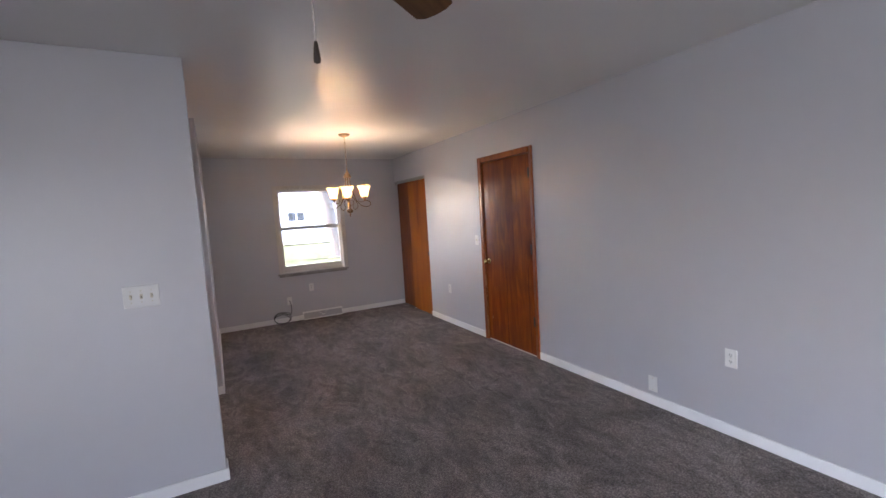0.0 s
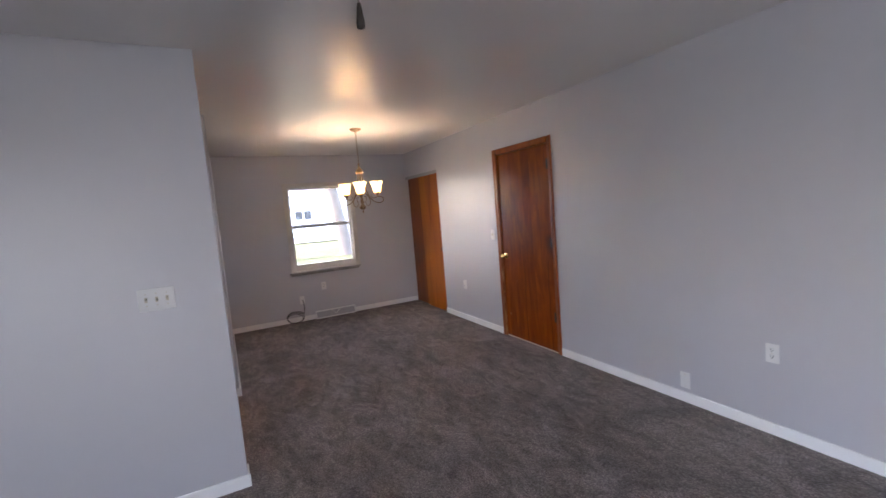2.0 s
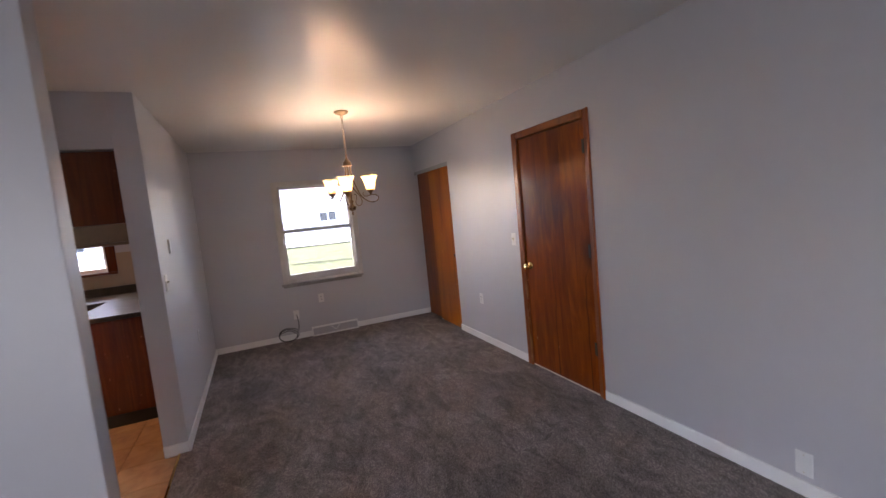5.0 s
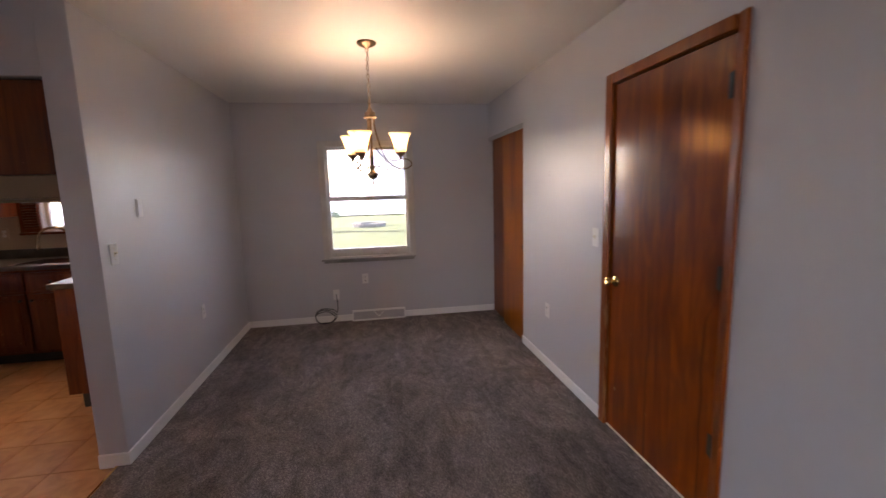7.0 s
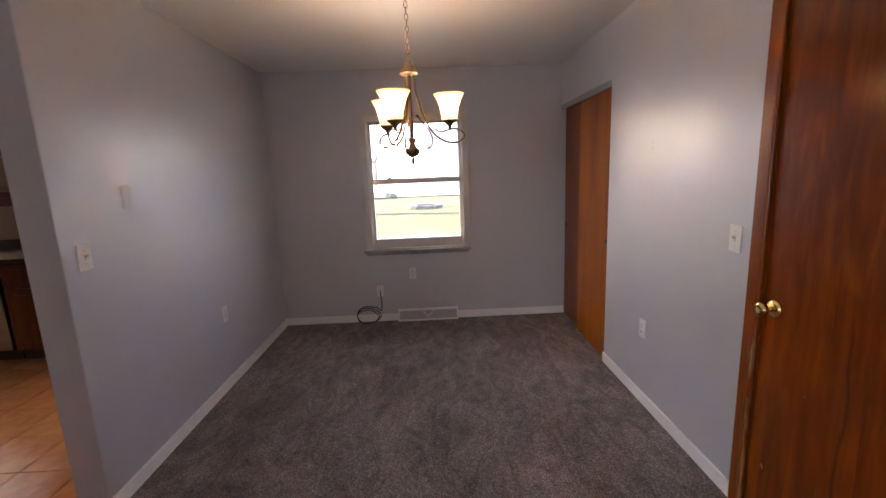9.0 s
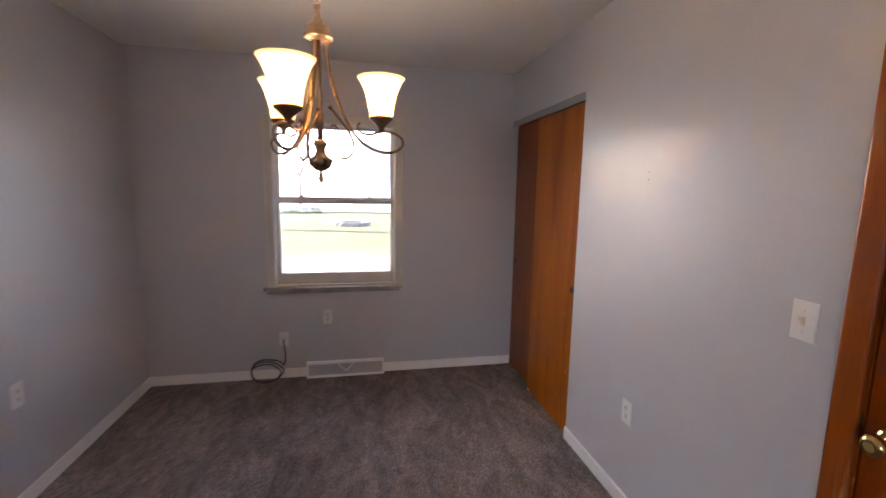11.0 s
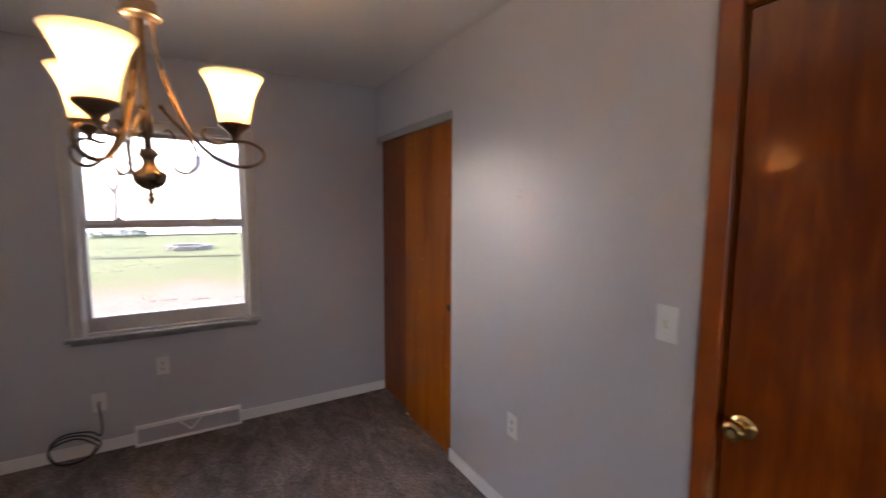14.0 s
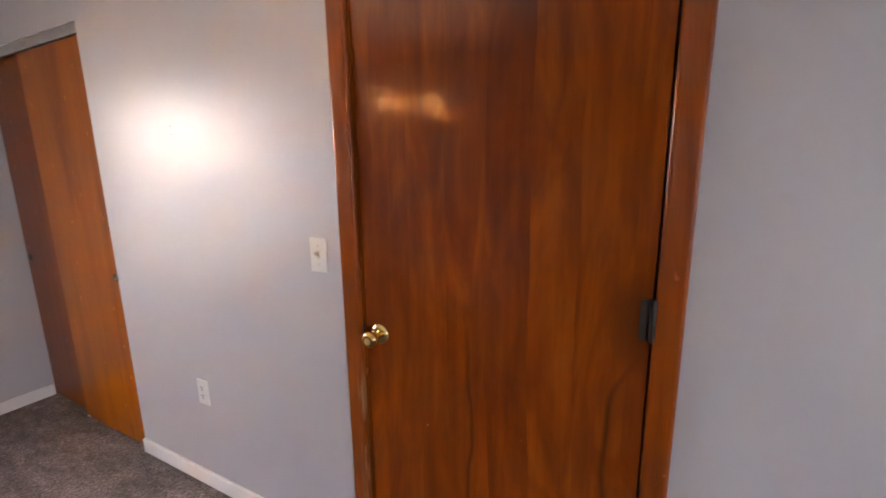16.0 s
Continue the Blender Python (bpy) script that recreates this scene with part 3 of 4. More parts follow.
for z in (1.845, 1.095, 0.365):
    h = part("hinge", lathe([(0.0, -0.052), (0.005, -0.050), (0.0075, -0.045), (0.0075, 0.045), (0.005, 0.050), (0.0, 0.052)], 12, m=pose(-0.004, DY0 + 0.001, z)), IRON, slab, "dark bronze hinge", True)
    part("hinge_leaf", box(-0.001, 0.0025, DY0 + 0.004, DY0 + 0.028, z - 0.048, z + 0.048), IRON, slab)
knobm = pose(0.002, 4.328, 0.928, 0, -90, 0)
part("bottom_sweep", box(-0.003, 0.0015, DY0 + 0.006, DY1 - 0.007, 0.011, 0.021), TOGGLE, door, "thin pale strip under the door")
part("rose", lathe([(0.0, 0.0), (0.034, 0.0), (0.0345, 0.004), (0.031, 0.009), (0.022, 0.012), (0.013, 0.014), (0.0, 0.0145)], 32, m=knobm), BRASS, slab, "polished brass rose", True)
part("knob", lathe([(0.0, 0.012), (0.011, 0.013), (0.010, 0.026), (0.014, 0.032), (0.024, 0.040), (0.0275, 0.050), (0.025, 0.060), (0.017, 0.066), (0.013, 0.0645), (0.0, 0.066)], 32, m=knobm), BRASS, slab, "polished brass knob", True)
part("strike_plate", box(-0.001, 0.0005, DY1 + 0.0002, DY1 + 0.003, 0.90, 0.97), IRON, door)

# ---- closet ----
closet = thing("sliding_closet", pose(XR, 0, 0), "golden sliding closet doors, the rear one red-brown and darkened for shade, in a grey track", "closet")
part("track", box(0.0125, 0.118, CY0, YF - 0.001, CZ - 0.018, CZ - 0.001), ALU, closet, "grey metal track")
part("fascia", box(0.004, 0.012, CY0, YF - 0.001, CZ - 0.046, CZ - 0.001, bevel=0.001), ALU, closet, "grey metal fascia")
front = part("front_panel", box(0.014, 0.044, CY0 + 0.004, 6.505, 0.012, CZ - 0.048, bevel=0.002), CLOSW, closet, "golden birch sliding panel")
back = part("back_panel", box(0.049, 0.079, 6.44, YF - 0.004, 0.012, CZ - 0.030, bevel=0.002), CLOSD, closet, "red-brown sliding panel set behind, coloured darker for shade")
pull = [(0.0, -0.002), (0.018, -0.002), (0.021, 0.0), (0.021, 0.003), (0.017, 0.003), (0.015, 0.001), (0.0, 0.001)]
part("finger_pull", lathe(pull, 24, m=pose(0.0135, 5.905, 0.925, 0, -90, 0)), IRON, front, "dark bronze finger pull", True)
part("finger_pull", lathe(pull, 24, m=pose(0.0485, 6.945, 0.925, 0, -90, 0)), IRON, back, "dark bronze finger pull", True)
part("floor_guide", box(0.012, 0.060, 6.468, 6.50, 0.010, 0.022, bevel=0.003), PLATE, closet, "small white plastic floor guide")
structure("closet_jamb", box(XR + 0.001, XR + 0.119, CY0 - 0.001, CY0 + 0.003, 0.010, CZ - 0.052), WALL, "painted edge of the closet opening", "jamb")

# ---- wall plates; local frame: x across, z up, facing -y ----


def plate_body(w, h, t=0.006):
    bm = bmesh.new()
    put(bm, -w / 2, w / 2, -t, 0, -h / 2, h / 2, 0.0025, 3)
    return bm


def screw(parent, x, z):
    part("screw", lathe([(0.0, 0), (0.0032, 0), (0.003, 0.0012), (0.0, 0.0016)], 10, m=pose(x, -0.0058, z, 90)), TOGGLE, parent)


def toggle_switch(name, m, gangs, label, raised=0.0):
    w = 0.070 + 0.0465 * (gangs - 1)
    t = thing(name, m, label, "light switch")
    part("plate", plate_body(w, 0.115), PLATE, t)
    for i in range(gangs):
        x = (i - (gangs - 1) / 2) * 0.0465
        part("collar", box(x - 0.006, x + 0.006, -0.0075, -0.0055, -0.013, 0.013, bevel=0.0008), TOGGLE, t)
        bm = box(-0.0042, 0.0042, -0.020, 0, -0.005, 0.005, bevel=0.0015)
        bmesh.ops.transform(bm, matrix=pose(x, -0.004, 0, -28 if i % 2 == 0 else 26), verts=bm.verts)
        part("toggle", bm, TOGGLE, t, "ivory toggle lever")
        screw(t, x, 0.030), screw(t, x, -0.030)
    return t


def outlet(m, label, blank=False, coax=False):
    t = thing("cover_plate" if blank else "outlet", m, label, "cover plate" if blank else "outlet")
    part("plate", plate_body(0.070, 0.115), PLATE, t)
    if coax:
        part("jack", lathe([(0.0, 0), (0.009, 0), (0.009, 0.004), (0.0055, 0.005), (0.0055, 0.014), (0.0, 0.014)], 12, m=pose(0, -0.005, 0, 90)), ALU, t, "threaded metal jack", True)
    elif not blank:
        for z in (0.0195, -0.0195):
            f = part("receptacle", lathe([(0.0, 0), (0.0168, 0), (0.0165, 0.0018), (0.0, 0.002)], 24, m=pose(0, -0.0058, z, 90)), PLATE, t)
            for x, hh in ((-0.0063, 0.0100), (0.0063, 0.0085)):
                part("slot", box(x - 0.0016, x + 0.0016, -0.0084, -0.0076, z + 0.001 - hh / 2 + 0.003, z + 0.001 + hh / 2 + 0.003), SLOT, f)
            part("ground_hole", lathe([(0.0, 0), (0.0032, 0), (0.0032, 0.0008), (0.0, 0.0008)], 10, m=pose(0, -0.0076, z - 0.0075, 90)), SLOT, f)
        screw(t, 0, 0)
    if blank or coax:
        screw(t, 0, 0.042), screw(t, 0, -0.042)
    return t


EAST, WEST = -90, 90
toggle_switch("light_switch", pose(-0.103, YS, 1.161), 3, "white three-gang toggle switch plate on the grey wall")
toggle_switch("light_switch", pose(XR, 4.557, 1.160, 0, 0, EAST), 1, "white single toggle switch plate beside the door")
toggle_switch("light_switch", pose(XL, 4.686, 1.180, 0, 0, WEST), 1, "white single toggle switch plate near the kitchen opening")
outlet(pose(XR, 5.290, 0.484, 0, 0, EAST), "white duplex outlet between door and closet")
outlet(pose(XR, 2.294, 0.166, 0, 0, EAST), "white blank cover plate just above the baseboard", blank=True)
outlet(pose(XR, 1.757, 0.506, 0, 0, EAST), "white duplex outlet on the long grey wall")
outlet(pose(XL, 5.793, 0.542, 0, 0, WEST), "white duplex outlet on the partition")
outlet(pose(1.514, YF, 0.493), "white duplex outlet under the window")
outlet(pose(1.180, YF, 0.325), "white cable jack plate with a cable plugged in", coax=True)
for z in (1.600, 1.568):
    nail = thing("wall_nail", pose(XR, 5.275, z, 0, 0, EAST), "small dark nail head in the grey wall", "nail", "nails in the wall")
    part("head", lathe([(0.0, 0), (0.0028, 0), (0.0030, 0.001), (0.0, 0.0018)], 10, m=pose(0, 0, 0, 90)), IRON, nail)
thermo = thing("thermostat", pose(XL, 5.002, 1.421, 0, 0, WEST), "white slim thermostat cover on the partition", "thermostat")
part("base", plate_body(0.062, 0.112, 0.006), PLATE, thermo)
part("cover", box(-0.027, 0.027, -0.011, -0.006, -0.051, 0.051, bevel=0.002, seg=3), PLATE, thermo)

# ---- coiled cable on the floor, plugged into the jack ----
random.seed(4)
pts = [(1.180, YF - 0.022, 0.325), (1.183, YF - 0.050, 0.310), (1.192, YF - 0.050, 0.24), (1.190, YF - 0.040, 0.17)]
for k in range(30):
    a = 0.35 + k * 2 * math.pi / 12
    turn = k // 12
    pts.append((1.060 - 0.010 * turn + (0.124 - 0.009 * turn + 0.004 * math.sin(k)) * math.cos(a), YF - 0.030 - 0.012 * turn - 0.07 * max(0, -math.sin(a)), 0.098 - 0.006 * turn + (0.078 - 0.010 * turn + 0.004 * math.cos(1.7 * k)) * math.sin(a)))
cable = thing("cable_coil", pose(0, 0, 0), "black coaxial cable coiled on the carpet", "cable")
part("cord", tube(smooth_line(pts, 4), 0.0052, 8), BLACK, cable, "", True)
part("plug", lathe([(0.0, 0), (0.0065, 0), (0.0065, 0.016), (0.0045, 0.018), (0.0045, 0.028), (0.0, 0.028)], 12, m=pose(1.180, YF - 0.010, 0.325, 90)), ALU, cable, "metal screw plug", True)

# ---- floor-level heat register ----
reg = thing("heat_register", pose(1.652, YF, 0.010), "white metal baseboard heat register with a V lever", "register")
W2, HR = 0.304, 0.113


def lean(z):
    """Distance of the sloped face from the wall at height z."""
    return 0.052 - 0.030 * z / HR


def bar(x0, z0, x1, z1, w, t, off):
    """A flat bar on the sloped face."""
    bm = bmesh.new()
    d = Vector((x1 - x0, 0, z1 - z0)).normalized()
    nrm = Vector((-d.z, 0, d.x)) * w / 2
    vs = []
    for y in (off, off + t):
        vs.append([bm.verts.new((px + s * nrm.x, -lean(pz + s * nrm.z) - y, pz + s * nrm.z)) for px, pz, s in ((x0, z0, 1), (x1, z1, 1), (x1, z1, -1), (x0, z0, -1))])
    bm.faces.new(vs[0]), bm.faces.new(list(reversed(vs[1])))
    for i in range(4):
        j = (i + 1) % 4
        bm.faces.new((vs[0][j], vs[0][i], vs[1][i], vs[1][j]))
    bmesh.ops.recalc_face_normals(bm, faces=bm.faces)
    return bm


part("backing", bar(-W2 + 0.004, HR / 2, W2 - 0.004, HR / 2, HR - 0.008, 0.002, -0.010), REGM, reg, "grey backing")
for nm, a in (("bottom_rail", (-W2, 0.008, W2, 0.008, 0.016)), ("top_rail", (-W2, HR - 0.007, W2, HR - 0.007, 0.014))):
    part(nm, bar(*a, 0.004, 0.0), TRIM, reg)
for nm, x in (("end_rail", -W2 + 0.007), ("end_rail", W2 - 0.007)):
    part(nm, bar(x, 0.0165, x, HR - 0.0145, 0.014, 0.004, 0.0), TRIM, reg)
for s in (-1, 1):
    bm = bmesh.new()
    e = s * (W2 - 0.001)
    vs = [(e, -0.001, 0.001), (e, -lean(0), 0.001), (e, -lean(HR), HR), (e, -0.001, HR)]
    a = [bm.verts.new(v) for v in vs]
    c = [bm.verts.new((v[0] - s * 0.003, v[1], v[2])) for v in vs]
    bm.faces.new(a), bm.faces.new(list(reversed(c)))
    for i in range(4):
        bm.faces.new((a[(i + 1) % 4], a[i], c[i], c[(i + 1) % 4]))
    bmesh.ops.recalc_face_normals(bm, faces=bm.faces)
    part("end_cap", bm, TRIM, reg)
part("top_cap", box(-W2, W2, -lean(HR) - 0.004, 0, HR - 0.0005, HR + 0.003, bevel=0.001), TRIM, reg)
for i in range(58):
    x = -W2 + 0.018 + i * (2 * W2 - 0.036) / 57
    part("slat", bar(x, 0.017, x, HR - 0.015, 0.0036, 0.004, -0.006), REGM, reg)
part("lever", bar(-0.060, HR - 0.018, 0.0, 0.040, 0.007, 0.005, 0.001), TRIM, reg)
part("lever", bar(0.060, HR - 0.018, 0.0, 0.040, 0.007, 0.005, 0.001), TRIM, reg)

# ---- chandelier ----
CHX, CHY = 1.645, 5.060
chan = thing("chandelier", pose(CHX, CHY, H), "antique brass three-arm chandelier with lit opal glass shades", "chandelier")


def at_z(z):
    return z - H


part("canopy", lathe([(0.0, 0.0), (0.062, 0.0), (0.064, -0.006), (0.058, -0.014), (0.040, -0.024), (0.014, -0.030), (0.010, -0.040), (0.0, -0.040)]), BRONZE, chan, "antique brass ceiling canopy", True)
zc = -0.036
link = 0
while zc > at_z(2.064):
    oval = [Vector((0.0085 * math.cos(a), 0, 0.0165 * math.sin(a))) for a in [2 * math.pi * k / 14 for k in range(15)]]
    bm = tube(oval, 0.0019, 6)
    bmesh.ops.transform(bm, matrix=pose(0.001 * math.sin(link), 0, zc - 0.012, 0, 0, 90 * (link % 2) + 12), verts=bm.verts)
    part("chain_link", bm, BRONZE, chan, "", True)
    zc -= 0.0275
    link += 1
cord = [Vector((0.006 * math.sin(k * 1.1), 0.006 * math.cos(k * 0.9), -0.03 - k * (0.363 / 14))) for k in range(15)]
part("cord", tube(cord, 0.0022, 6), TOGGLE, chan, "pale twisted lamp cord", True)
part("hub", lathe([(0.0, at_z(2.067)), (0.006, at_z(2.065)), (0.008, at_z(2.032)), (0.013, at_z(2.026)), (0.027, at_z(2.000)), (0.036, at_z(2.000)), (0.038, at_z(1.962)), (0.045, at_z(1.972)), (0.044, at_z(1.965)), (0.030, at_z(1.962)), (0.0, at_z(1.961))]), BRONZE, chan, "domed antique brass hub", True)
part("stem", lathe([(0.0, at_z(1.964)), (0.0075, at_z(1.963)), (0.0075, at_z(1.745)), (0.012, at_z(1.742)), (0.012, at_z(1.700)), (0.0095, at_z(1.697)), (0.0095, at_z(1.655)), (0.0, at_z(1.655))], 16), BRONZE, chan, "", True)
part("body", lathe([(0.0, at_z(1.662)), (0.012, at_z(1.661)), (0.021, at_z(1.653)), (0.022, at_z(1.645)), (0.015, at_z(1.637)), (0.014, at_z(1.628)), (0.022, at_z(1.610)), (0.037, at_z(1.601)), (0.038, at_z(1.596)), (0.034, at_z(1.580)), (0.020, at_z(1.567)), (0.008, at_z(1.562)), (0.0, at_z(1.560))]), BRONZE, chan, "turned brass bell body", True)
part("finial", lathe([(0.0, at_z(1.564)), (0.005, at_z(1.563)), (0.005, at_z(1.555)), (0.010, at_z(1.550)), (0.005, at_z(1.546)), (0.010, at_z(1.540)), (0.006, at_z(1.530)), (0.0, at_z(1.522))], 16), BRONZE, chan, "", True)
ARM = ((0.024, 1.967), (0.026, 1.91), (0.036, 1.855), (0.058, 1.780), (0.092, 1.705), (0.135, 1.655), (0.190, 1.628), (0.240, 1.628), (0.272, 1.648), (0.272, 1.674), (0.240, 1.692), (0.200, 1.693), (0.160, 1.682), (0.132, 1.687), (0.119, 1.704), (0.128, 1.718))
CURL = ((0.034, 1.760), (0.060, 1.728), (0.092, 1.690), (0.108, 1.650), (0.104, 1.618), (0.080, 1.600), (0.056, 1.610), (0.046, 1.638), (0.057, 1.664), (0.058, 1.690), (0.046, 1.706), (0.036, 1.700))
for th, dz in ((12, 0.006), (132, 0.0), (250, -0.012)):
    arm = part("arm", tube([Vector((r, 0, at_z(z))) for r, z in ((p.x, p.z) for p in smooth_line([(r, 0, z) for r, z in ARM], 6))], lambda t: 0.0062 - 0.0030 * t, 8), BRONZE, chan, "scrolled brass arm", True)
    arm.matrix_local = pose(0, 0, dz, 0, 0, th)
    curl = part("scroll", tube([Vector((p.x, 0.009, at_z(p.z))) for p in smooth_line([(r, 0, z) for r, z in CURL], 6)], lambda t: 0.0048 - 0.0022 * t, 8), BRONZE, arm, "", True)
    part("ball_tip", lathe([(0.0, -0.008), (0.0056, -0.0056), (0.008, 0.0), (0.0056, 0.0056), (0.0, 0.008)], 12, m=pose(0.034, 0.009, at_z(1.762))), BRONZE, arm, "", True)
    part("cup", lathe([(0.0, at_z(1.691)), (0.008, at_z(1.692)), (0.009, at_z(1.703)), (0.013, at_z(1.711)), (0.028, at_z(1.725)), (0.039, at_z(1.734)), (0.040, at_z(1.739)), (0.0, at_z(1.739))], m=pose(0.200, 0, 0)), BRONZE, arm, "dark brass cup", True)
    out = [(0.030, 1.7395), (0.0385, 1.743), (0.041, 1.762), (0.045, 1.787), (0.050, 1.810), (0.059, 1.835), (0.070, 1.855), (0.078, 1.866)]
    prof = [(r, at_z(z)) for r, z in out] + [(r - 0.003, at_z(z)) for r, z in reversed(out)]
    bm = bmesh.new()
    rings = [[bm.verts.new((0.2 + r * math.cos(2 * math.pi * i / 32), r * math.sin(2 * math.pi * i / 32), z)) for i in range(32)] for r, z in prof]
    for a, c in zip(rings, rings[1:] + rings[:1]):
        for i in range(32):
            bm.faces.new((a[i], a[(i + 1) % 32], c[(i + 1) % 32], c[i]))
    bmesh.ops.recalc_face_normals(bm, faces=bm.faces)
    part("shade", bm, OPAL, arm, "lit flared opal glass shade", True)
    bulb = lamp("bulb_light", "POINT", pose(CHX + 0.2 * math.cos(radians(th)), CHY + 0.2 * math.sin(radians(th)), 1.829 + dz), 0.38, (1.0, 0.77, 0.53))
    bulb.data.shadow_soft_size = 0.028

# ---- ceiling fan ----
FX, FY = 0.439, 1.143
fan = thing("ceiling_fan", pose(FX, FY, H), "bronze ceiling fan with walnut blades and pull chain", "ceiling fan")
part("canopy", lathe([(0.0, 0.0), (0.072, 0.0), (0.072, -0.02), (0.055, -0.05), (0.018, -0.065), (0.0, -0.065)]), IRON, fan, "", True)
part("downrod", lathe([(0.0, -0.06), (0.012, -0.06), (0.012, -0.17), (0.0, -0.17)], 16), IRON, fan, "", True)
part("motor", lathe([(0.0, -0.16), (0.05, -0.162), (0.11, -0.185), (0.13, -0.215), (0.13, -0.27), (0.11, -0.30), (0.07, -0.315), (0.0, -0.318)], 36), IRON, fan, "dark bronze motor housing", True)
part("switch_housing", lathe([(0.0, -0.316), (0.05, -0.317), (0.058, -0.345), (0.058, -0.40), (0.045, -0.43), (0.012, -0.445), (0.012, -0.505), (0.008, -0.515), (0.0, -0.517)], 28), IRON, fan, "", True)
for k in range(4):
    ang = 38.5 + 90 * k
    out = [(0.20, -0.050), (0.24, -0.058), (0.45, -0.066), (0.60, -0.066), (0.633, -0.060), (0.648, -0.030), (0.652, 0.010), (0.645, 0.042), (0.625, 0.062), (0.45, 0.066), (0.24, 0.058), (0.20, 0.050)]
    bm = bmesh.new()
    top = [bm.verts.new((x, y, 0.004)) for x, y in out]
    bot = [bm.verts.new((x, y, -0.004)) for x, y in out]
    bm.faces.new(top), bm.faces.new(list(reversed(bot)))
    for i in range(len(out)):
        j = (i + 1) % len(out)
        bm.faces.new((top[j], top[i], bot[i], bot[j]))
    bmesh.ops.recalc_face_normals(bm, faces=bm.faces)
    blade = part("blade", bm, FANW, fan, "walnut wood fan blade")
    blade.matrix_local = pose(0, 0, -0.305, 0, 0, ang) @ pose(0, 0, 0, -11)
    part("bracket", box(0.09, 0.27, -0.018, 0.018, 0.0045, 0.010, bevel=0.002), IRON, blade)
bm = bmesh.new()
cx, cy = 0.472 - FX, 1.175 - FY
for i in range(101):
    bmesh.ops.create_icosphere(bm, subdivisions=1, radius=0.0019, matrix=Matrix.Translation((cx, cy, -0.385 - i * 0.00205 * 0.98 * 1.02)))
part("pull_chain", bm, CHAINM, fan, "nickel bead pull chain", True)
part("pull_fob", lathe([(0.0, -0.590), (0.003, -0.591), (0.0042, -0.598), (0.0070, -0.622), (0.0066, -0.630), (0.0, -0.633)], 16, m=pose(cx, cy, 0)), IRON, fan, "dark wooden chain fob", True)

# ---- kitchen ----


def door_front(parent, name, x0, x1, z0, z1, y, handle=None):
    """A raised-panel front facing -y at depth y."""
    d = part(name, box(x0, x1, y - 0.019, y - 0.001, z0, z1, bevel=0.003), CABW, parent, "red cherry raised-panel front")
    if z1 - z0 > 0.25:
        part("raised_panel", box(x0 + 0.055, x1 - 0.055, y - 0.024, y - 0.0185, z0 + 0.055, z1 - 0.055, bevel=0.004), CABW, d)
    else:
        part("raised_panel", box(x0 + 0.030, x1 - 0.030, y - 0.023, y - 0.0185, z0 + 0.030, z1 - 0.030, bevel=0.003), CABW, d)
    if handle:
        part("knob", lathe([(0.0, 0), (0.005, 0), (0.005, 0.012), (0.014, 0.018), (0.012, 0.026), (0.0, 0.028)], 16, m=pose(handle[0], y - 0.019, handle[1], 90)), IRON, d, "dark bronze knob", True)


def base_cabinet(x0, x1, label, doors=2):
    c = thing("base_cabinet", pose((x0 + x1) / 2, 6.70, 0), label, "cabinet", "kitchen base cabinets")
    w = (x1 - x0) / 2
    part("carcass", box(-w, w, -0.29, 0.29, 0.10, 0.872), CABW, c)
    part("toe_kick", box(-w, w, -0.225, -0.20, 0.0, 0.0995), SLOT, c, "dark recessed toe kick")
    step = 2 * w / doors
    for i in range(doors):
        a, e = -w + i * step + 0.012, -w + (i + 1) * step - 0.012
        hx = e - 0.035 if i % 2 == 0 else a + 0.035
        door_front(c, "door", a, e, 0.125, 0.655, -0.29, (hx, 0.60))
        door_front(c, "drawer", a, e, 0.680, 0.850, -0.29, ((a + e) / 2, 0.765))
    return c


base_cabinet(-1.895, -1.020, "red cherry sink base cabinet with raised-panel doors")
base_cabinet(-1.018, -0.560, "red cherry base cabinet in the corner", 1)
base_cabinet(-2.640, -2.535, "narrow red cherry end panel cabinet", 1)
dw = thing("dishwasher", pose(-2.215, 6.70, 0), "stainless steel dishwasher under the counter", "dishwasher")
part("tub", box(-0.300, 0.300, -0.27, 0.28, 0.10, 0.868), SLOT, dw)
dd = part("door", box(-0.302, 0.302, -0.312, -0.2705, 0.115, 0.765, bevel=0.006), STEEL, dw, "brushed stainless door")
part("control_panel", box(-0.302, 0.302, -0.310, -0.2705, 0.769, 0.866, bevel=0.006), STEEL, dw, "stainless control panel")
part("handle", tube([Vector((x, -0.345, 0.735)) for x in (-0.25, -0.1, 0.1, 0.25)], 0.009, 10), STEEL, dd, "", True)
for x in (-0.24, 0.24):
    part("handle_post", box(x - 0.008, x + 0.008, -0.345, -0.311, 0.728, 0.742), STEEL, dd)
part("toe_kick", box(-0.30, 0.30, -0.23, -0.21, 0.0, 0.0995), SLOT, dw)
side = thing("peninsula_cabinet", pose(-0.25, 5.94, 0), "red cherry base cabinet run along the partition", "cabinet", "kitchen base cabinets")
part("carcass", box(-0.30, 0.316, -0.535, 0.46, 0.10, 0.872), CABW, side)
part("end_panel", box(-0.322, 0.316, -0.553, -0.5355, 0.10, 0.872, bevel=0.002), CABW, side, "plain cherry end panel")
part("toe_kick", box(-0.235, 0.316, -0.552, 0.46, 0.0, 0.0995), SLOT, side)
